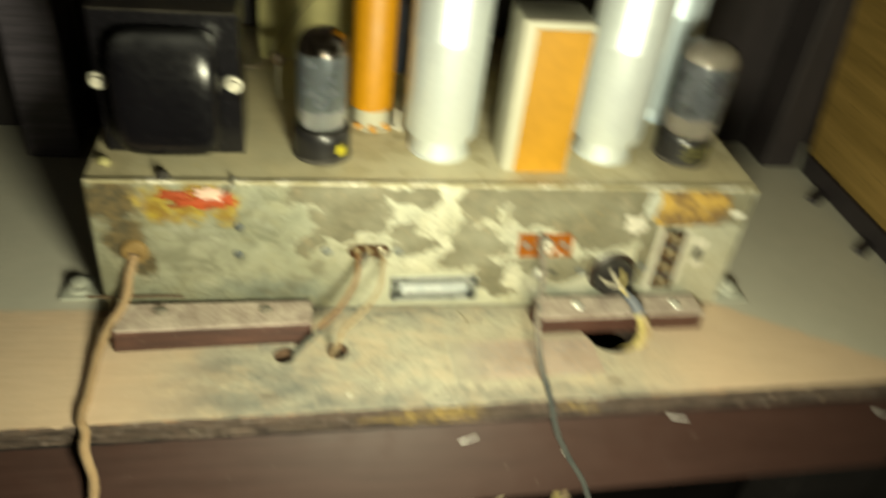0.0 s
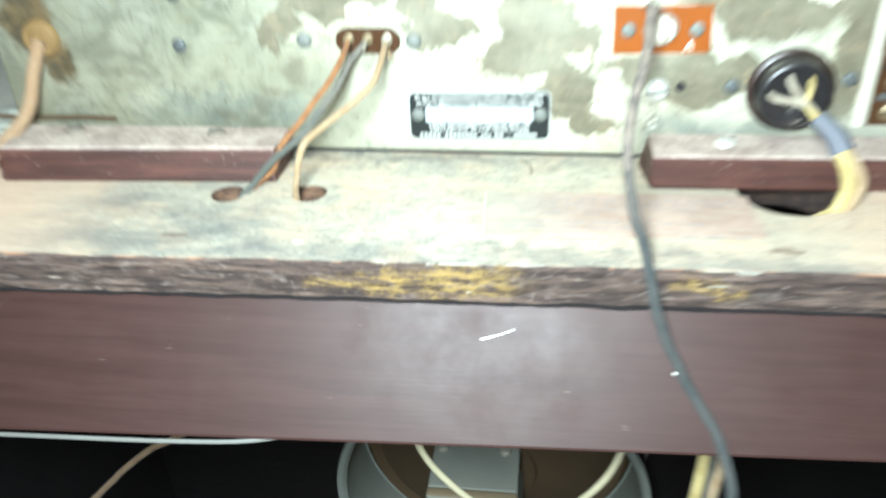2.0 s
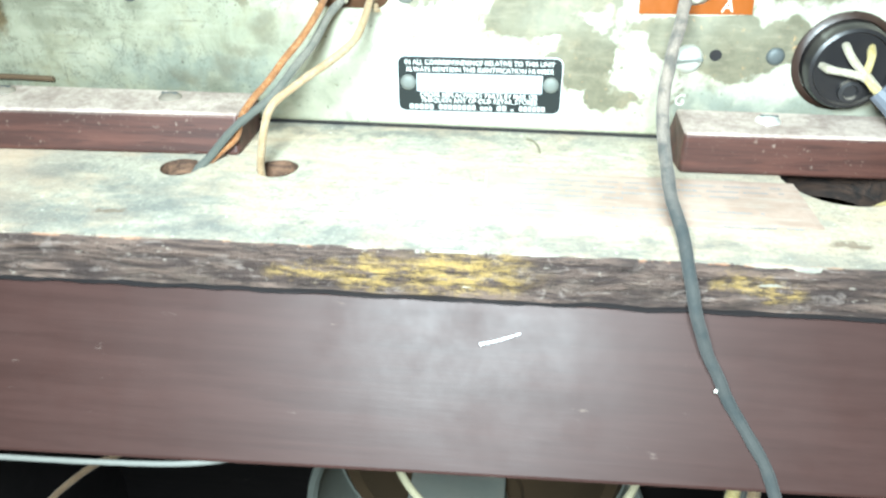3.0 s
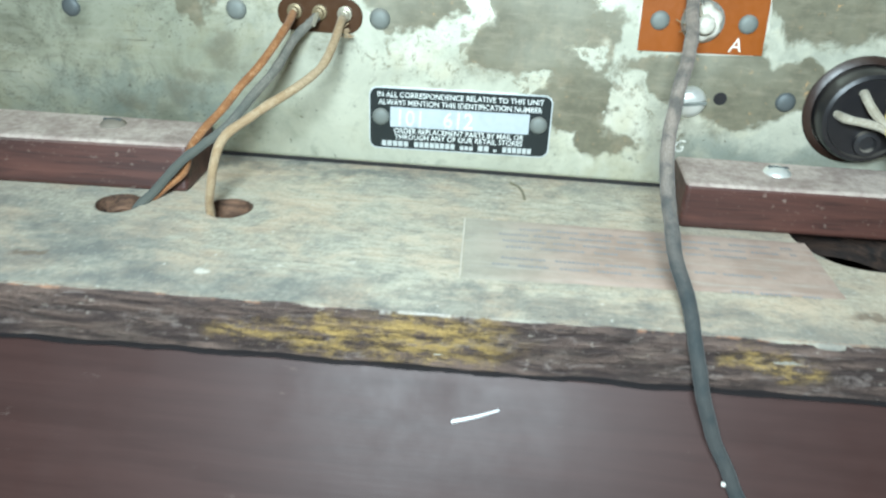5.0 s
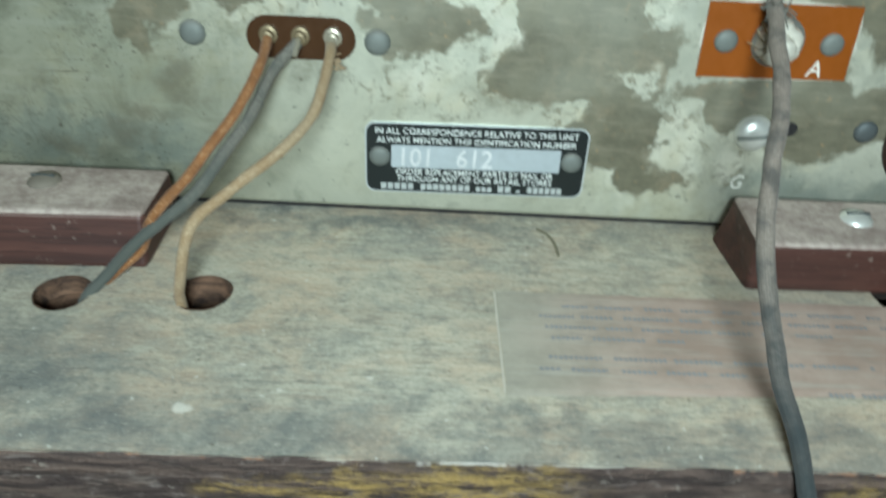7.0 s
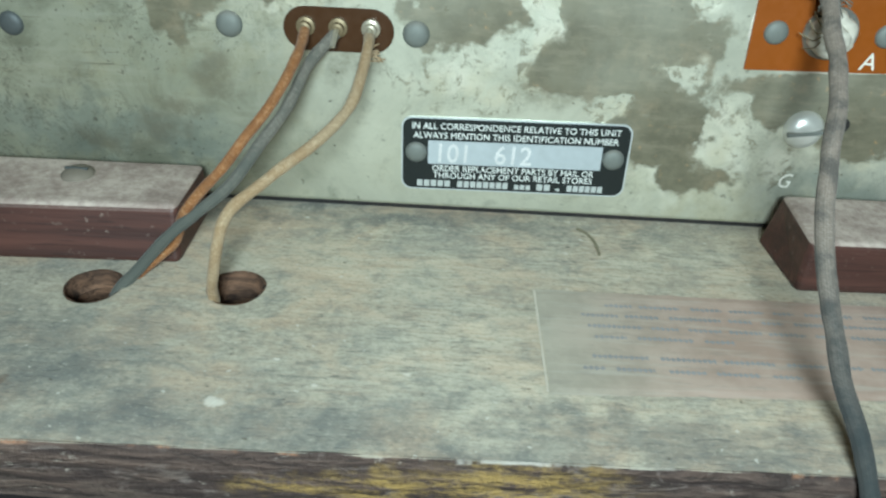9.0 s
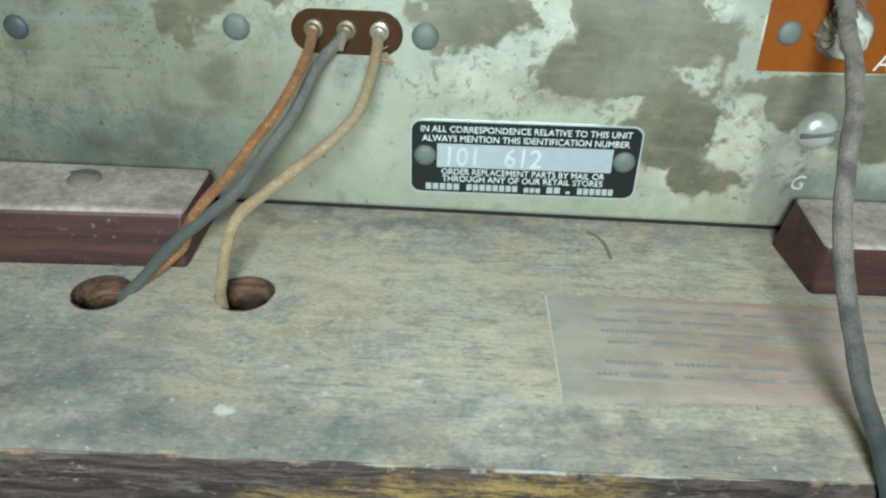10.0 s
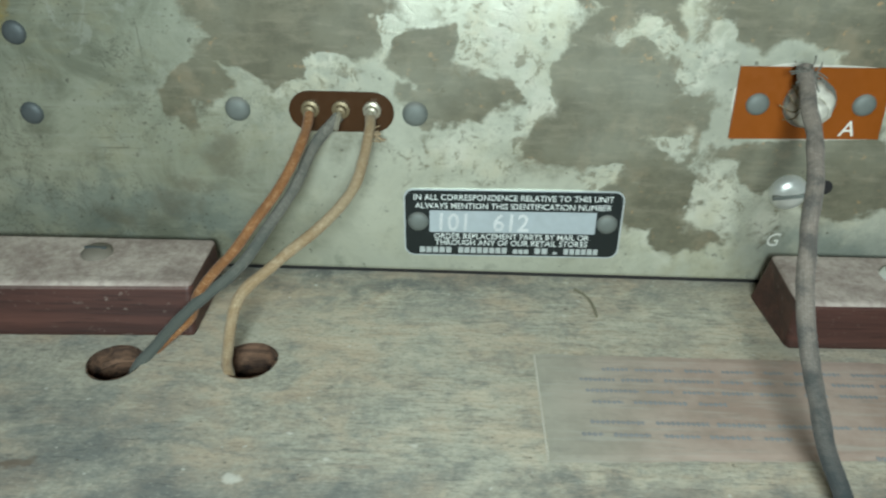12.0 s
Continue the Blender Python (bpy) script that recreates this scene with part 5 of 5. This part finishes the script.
part("body", block(-68, -61, 89, 95, CTOP + 22, CTOP + 30, 2.5, 3), DARK_WIRE, brown_bit, smooth=40)
part("lead", sweep([(-64, 92, CTOP + 27), (-64.5, 92, CTOP + 12), (-64, 92, CTOP + 0.3)], 0.6, 6), NICKEL, brown_bit)

# mains transformer
trafo = thing("transformer", (-113, 48, CTOP + 0.4), "glossy black enamelled mains transformer with domed end cover", "transformer")
part("core_frame", block(-149.5, -80.5, 27, 62, CTOP + 0.4, CTOP + 77, 1.0), BLACK_ENAMEL, trafo)
bell = bmesh.new()
bmesh.ops.create_cube(bell, size=1)
bmesh.ops.subdivide_edges(bell, edges=bell.edges[:], cuts=7, use_grid_fill=True)
for v in bell.verts:
    c = v.co * 2
    n = (abs(c.x) ** 6 + abs(c.y) ** 6 + abs(c.z) ** 6) ** (1 / 6)
    c = c / max(n, 1e-6) * max(abs(c.x), abs(c.y), abs(c.z))
    slope = max(0.0, c.z - 0.35) * 8 if c.y < 0 else 0.0
    v.co = Vector((-115 + 25 * c.x, 18 + 12 * c.y + slope, CTOP + 39.5 + 31 * c.z))
part("end_cover", bell, BELL_ENAMEL, trafo, "domed glossy black end cover", smooth=60)
bell2 = block(-142, -84, 64, 90, CTOP + 4, CTOP + 66, 9, 4)
part("end_cover", bell2, BLACK_ENAMEL, trafo, smooth=60)
for x in (-148.5, -84.0):
    bolt = lathe([(4.4, 0), (4.4, 1.5), (3.0, 2), (3.0, 4.5), (0, 5)], (x, 27, CTOP + 41), "-y", 16)
    part("bolt", bolt, NUT, trafo, "whitish bolt head", smooth=40)
part("bolt", lathe([(3.0, 0), (3.0, 1.5), (1.5, 3), (0, 3.2)], (-149.5, 16, CTOP + 0.3), "z", 14), KHAKI, trafo, "dusty bolt head", smooth=40)
part("bolt", lathe([(3.2, 0), (3.2, 1.5), (1.5, 3), (0, 3.2)], (-119, 3.5, CTOP + 0.3), "z", 14), BAKELITE, trafo, "dark bolt head", smooth=40)

# grid cap lead behind the tube
capl = thing("grid_lead", (-70, 120, CTOP + 0.4), "black grid cap lead lying behind the tube", "wire")
part("lead", sweep([(-95, 128, CTOP + 4), (-74, 128, CTOP + 6), (-58, 110, CTOP + 40), (-40, 80, CTOP + 72), (-22, 88, CTOP + 74)], 0.7, 8), DARK_WIRE, capl)
part("clip", lathe([(5, 0), (5.4, 4), (4, 8), (0, 9)], (-96, 128, CTOP + 0.6), "z", 16), BAKELITE, capl, smooth=40)

# ---- cords ----
cord = thing("terminal_cord", (-40, -20, 0), "rust-brown braided cord from terminal strip to shelf hole", "cord", "cords at the terminal strip")
part("braid", sweep([(-20.2, -3.9, 44.2), (-20.3, -12.5, 41.7), (-23.3, -21.0, 36.2), (-31.2, -28.9, 26.4), (-40.2, -30.6, 16.1), (-44.5, -29.3, 6.9), (-50.5, -31.5, 1.8), (-55.4, -33.9, -3.5), (-56.6, -34.6, -12)], 1.05, 12, 8, 0.14, 1), RUSTY, cord)
part("bare_end", sweep([(-20.6, -2.4, 44.4), (-20.6, -4.2, 43.8), (-21.0, -6.4, 41.2)], 0.6, 6), SOLDER, cord)
cord = thing("terminal_cord", (-35, -20, 0), "grey braided cord from terminal strip to shelf hole", "cord", "cords at the terminal strip")
part("braid", sweep([(-14.0, -2.8, 43.6), (-18.6, -7.2, 39.0), (-21.8, -14.4, 33.1), (-28.1, -23.9, 24.8), (-34.5, -28.6, 17.9), (-42.7, -32.0, 11.9), (-50.5, -32.9, 3.4), (-55.6, -37.0, -2.3), (-57.4, -38.6, -12)], 1.2, 12, 8, 0.14, 2), GREY, cord)
part("bare_end", sweep([(-13.8, -2.4, 44.4), (-13.8, -4.6, 43.8), (-14.2, -6.4, 41.8)], 0.6, 6), SOLDER, cord)
cord = thing("terminal_cord", (-20, -20, 0), "tan braided cord from terminal strip to shelf hole", "cord", "cords at the terminal strip")
part("braid", sweep([(-7.1, -2.6, 43.6), (-6.8, -8.1, 42.6), (-7.1, -14.6, 38.8), (-9.4, -21.5, 34.4), (-14.2, -29.1, 31.1), (-22.2, -35.7, 26.4), (-28.4, -39.8, 21.7), (-31.5, -41.5, 13.8), (-33.2, -40.3, 6.8), (-34.6, -38.0, 1.0), (-34.6, -36.8, -5), (-34.0, -36.0, -12)], 1.14, 12, 8, 0.16, 3), TAN, cord)
part("bare_end", sweep([(-6.9, -2.4, 44.6), (-6.9, -4.2, 44.0), (-7.0, -5.8, 41.8)], 0.8, 8), SOLDER, cord)
fray = bmesh.new()
rng = random.Random(2)
for k in range(16):
    a = rng.uniform(-1.6, 1.2)
    s = (-6.9 + rng.uniform(-1, 1), -5.6 + rng.uniform(-0.6, 0.6), 40.8 + rng.uniform(-0.8, 0.8))
    sweep([s, (s[0] + 1.2 * math.cos(a), s[1] - 0.6, s[2] + 1.2 * math.sin(a)), (s[0] + rng.uniform(1.6, 3) * math.cos(a), s[1] - rng.uniform(0, 1.2), s[2] + 2.0 * math.sin(a))], 0.16, 5, 3, bm=fray)
part("frayed_threads", fray, TAN, cord, "frayed cotton threads")

aerial = thing("antenna_cord", (84, -60, 0), "grey-brown braided antenna cord hanging over the shelf edge", "cord")
part("braid", sweep([(82.2, -4.6, 57.0), (81.8, -7.6, 55.4), (81.2, -13.0, 53.2), (80.3, -22.0, 49.2), (78.1, -31.8, 44.2), (75.5, -41.2, 37.3), (73.7, -49.5, 30.9), (73.8, -57.4, 23.8), (75.4, -65.6, 14.9), (79.0, -72.8, 5.4), (80.9, -78.4, -1.9),
                     (82.7, -82.2, -8.9), (85.3, -84.0, -16.6), (89.4, -86.3, -24.0), (93.6, -89.2, -31.3), (98.4, -93.2, -37.6), (102.6, -98.0, -44.0), (105.1, -102.8, -50.5), (106.0, -107.5, -57.7), (106.6, -109.5, -70), (105.5, -104, -95), (104, -97, -130), (101, -90, -200)], 1.62, 14, 8, 0.12, 4, ends=(1.0, 0.86)), MAINS, aerial)
part("bare_end", sweep([(82.6, -5.6, 56.6), (83.6, -4.6, 54.2), (85.4, -4.2, 50.0)], 0.5, 6), SOLDER, aerial)
fray = bmesh.new()
for k in range(34):
    a = rng.uniform(0, 6.28)
    s = Vector((82.8, -6.5, 56.6)) + Vector((rng.uniform(-1.6, 1.6), rng.uniform(-1, 1), rng.uniform(-1, 1.2)))
    d = Vector((math.cos(a), -0.5 * rng.random(), 0.8 * math.sin(a) - (0.5 if k % 3 else 0))) * rng.uniform(1.5, 4.2)
    sweep([s, s + d * 0.5 + Vector((0, -0.4, rng.uniform(-0.5, 0.5))), s + d], 0.15, 5, 3, bm=fray)
part("frayed_threads", fray, GREY, aerial, "frayed dark threads")
part("fluff", lathe([(0, -0.6), (0.45, -0.3), (0.5, 0.2), (0, 0.5)], (89.0, -88.6, -26.6), "z", 8), MARK, aerial, "white fleck stuck to the cord")

mains = thing("mains_cord", (-150, -50, 0), "thick brown braided cord hanging over the shelf edge", "cord")
part("braid", sweep([(-137.5, -2.5, 43.5), (-140.6, -6.8, 32.1), (-143.8, -12.6, 19.5), (-151.1, -22.4, 10.1), (-155.2, -36.6, 4.7), (-155.1, -56.8, 2.6), (-155.1, -76.9, 2.3), (-152, -85, -0.4), (-151.6, -92, -6.6), (-149, -96.5, -20.1), (-150, -102, -34.9), (-148.8, -113, -59), (-152, -121, -95), (-158, -122, -160), (-162, -116, -260)], 2.4, 14, 8, 0.1, 6), LEFT_CORD, mains)

bundle = thing("speaker_cable", (140, -25, 0), "yellowed cable bundle from speaker plug through shelf hole", "cable")
part("sleeve", sweep([(SX + 5.0, -16.6, SZ - 3.2), (SX + 10.5, -20, SZ - 8.0), (SX + 13.0, -23, SZ - 12.5)], 3.6, 12, 6, ends=(0.8, 1.1)), TAPE, bundle, "grey-blue rubber sleeve")
for k, (dx, dy, m) in enumerate(((-1.8, -1.4, YELLOWED), (1.8, -0.6, TAN), (0.2, 1.4, GREY), (2.6, 1.8, YELLOWED))):
    path = [(SX + 12.6 + dx * 0.3, -22.6 + dy * 0.3, SZ - 11.5), (SX + 15.6 + dx, -27.0 + dy, SZ - 17), (SX + 15.4 + dx, -31.0 + dy, 6), (SX + 12.0 + dx, -33.5 + dy, -1), (SX + 4 + dx, -32.5 + dy * 0.8, -9), (SX - 4 + dx, -31 + dy, -26),
            (118 + dx * 1.6, -45 + dy, -62), (113 + dx * 1.8, -58 + dy, -95), (109 + dx * 1.6, -58 + dy * 2, -150), (104 + dx, -50 + dy, -240)]
    part("strand", sweep(path, (2.2, 2.0, 1.5, 1.6)[k], 10, 8, 0.14, k + 10), m, bundle)

# ---- below the shelf ----
runner = thing("white_cable", (-120, -105, -52), "thin off-white cable along the rail's lower edge", "cable")
part("cable", sweep([(-300, -113, -50.5), (-221, -111, -50), (-163, -109.2, -49.8), (-105, -107.4, -49.8), (-60, -104.5, -51.0), (-35, -101, -51.6), (-15, -93, -51.5), (0, -84, -53)], 0.75, 8), GREY_CABLE, runner)
loop_ = thing("loop_cable", (45, -60, -110), "off-white cable loop hanging below the rail", "cable")
part("cable", sweep([(2, -58, -70), (7, -60, -92), (16, -60, -108), (30, -60, -122), (45, -60, -127.5), (60, -60, -122), (72, -60, -109), (79.5, -60, -93), (84, -58, -70)], 1.35, 10), WHITE_CABLE, loop_)
diag = thing("brown_wire", (-170, 0, -190), "brown wire slanting down under the shelf", "wire")
part("wire", sweep([(-90, 6, -120), (-118, 0, -150), (-150, 0, -172), (-183, 0, -205), (-215, 0, -240), (-260, 0, -300)], 1.7, 8, 8, 0.2, 3), LEFT_CORD, diag)

speaker = thing("loudspeaker", (0, 200, -343), "round loudspeaker in a grey-green metal housing, seen from behind", "loudspeaker")
SPX, SPZ, YX = 19.0, -343.0, 8.5
part("housing", lathe([(122, 0), (122, 3), (116, 5), (115, 20), (115, 68), (117, 71), (116, 74), (112, 74), (109.5, 71), (110.5, 64), (111, 8), (100, 2)], (SPX, 207.5, SPZ), "-y", 72), SPEAKER_METAL, speaker, "deep grey-green metal ring", smooth=40)
part("cone", lathe([(110.6, 6), (104, 14), (96, 12), (60, 34), (34, 40), (32, 44), (0, 44)], (SPX, 207.5, SPZ), "-y", 56), CONE, speaker, "brown paper cone", smooth=40)
part("magnet_pot", lathe([(33, 40), (34, 44), (34, 90), (31, 92), (0, 92)], (YX, 207.5, SPZ - 8), "-y", 40), SPEAKER_METAL, speaker, "round magnet pot", smooth=40)
yoke = part("yoke", block(YX - 31.5, YX + 31.5, 98, 107, -404, -299, 2.5, 3), YOKE, speaker, "pale rust-stained yoke across the housing", smooth=40)
for z_end in (-303.5, -399.5):
    part("yoke_leg", block(YX - 31.2, YX + 31.2, 106.5, 206, z_end - 4, z_end + 4, 1.5, 2), SPEAKER_METAL, yoke)
for x in (-16, 29):
    part("bolt", lathe([(4.2, 0), (4.2, 2), (3.0, 3.4), (0, 3.6)], (x, 143, -299.7), "z", 16), NUT, yoke, "pale bolt head", smooth=40)
drop = thing("black_wire", (36, -58, -140), "short black wire end tied under the cable loop", "wire")
part("wire", sweep([(48, -60, -124), (48.6, -60.5, -132), (50.5, -60, -142), (51, -58, -156)], 1.5, 8), BAKELITE, drop)
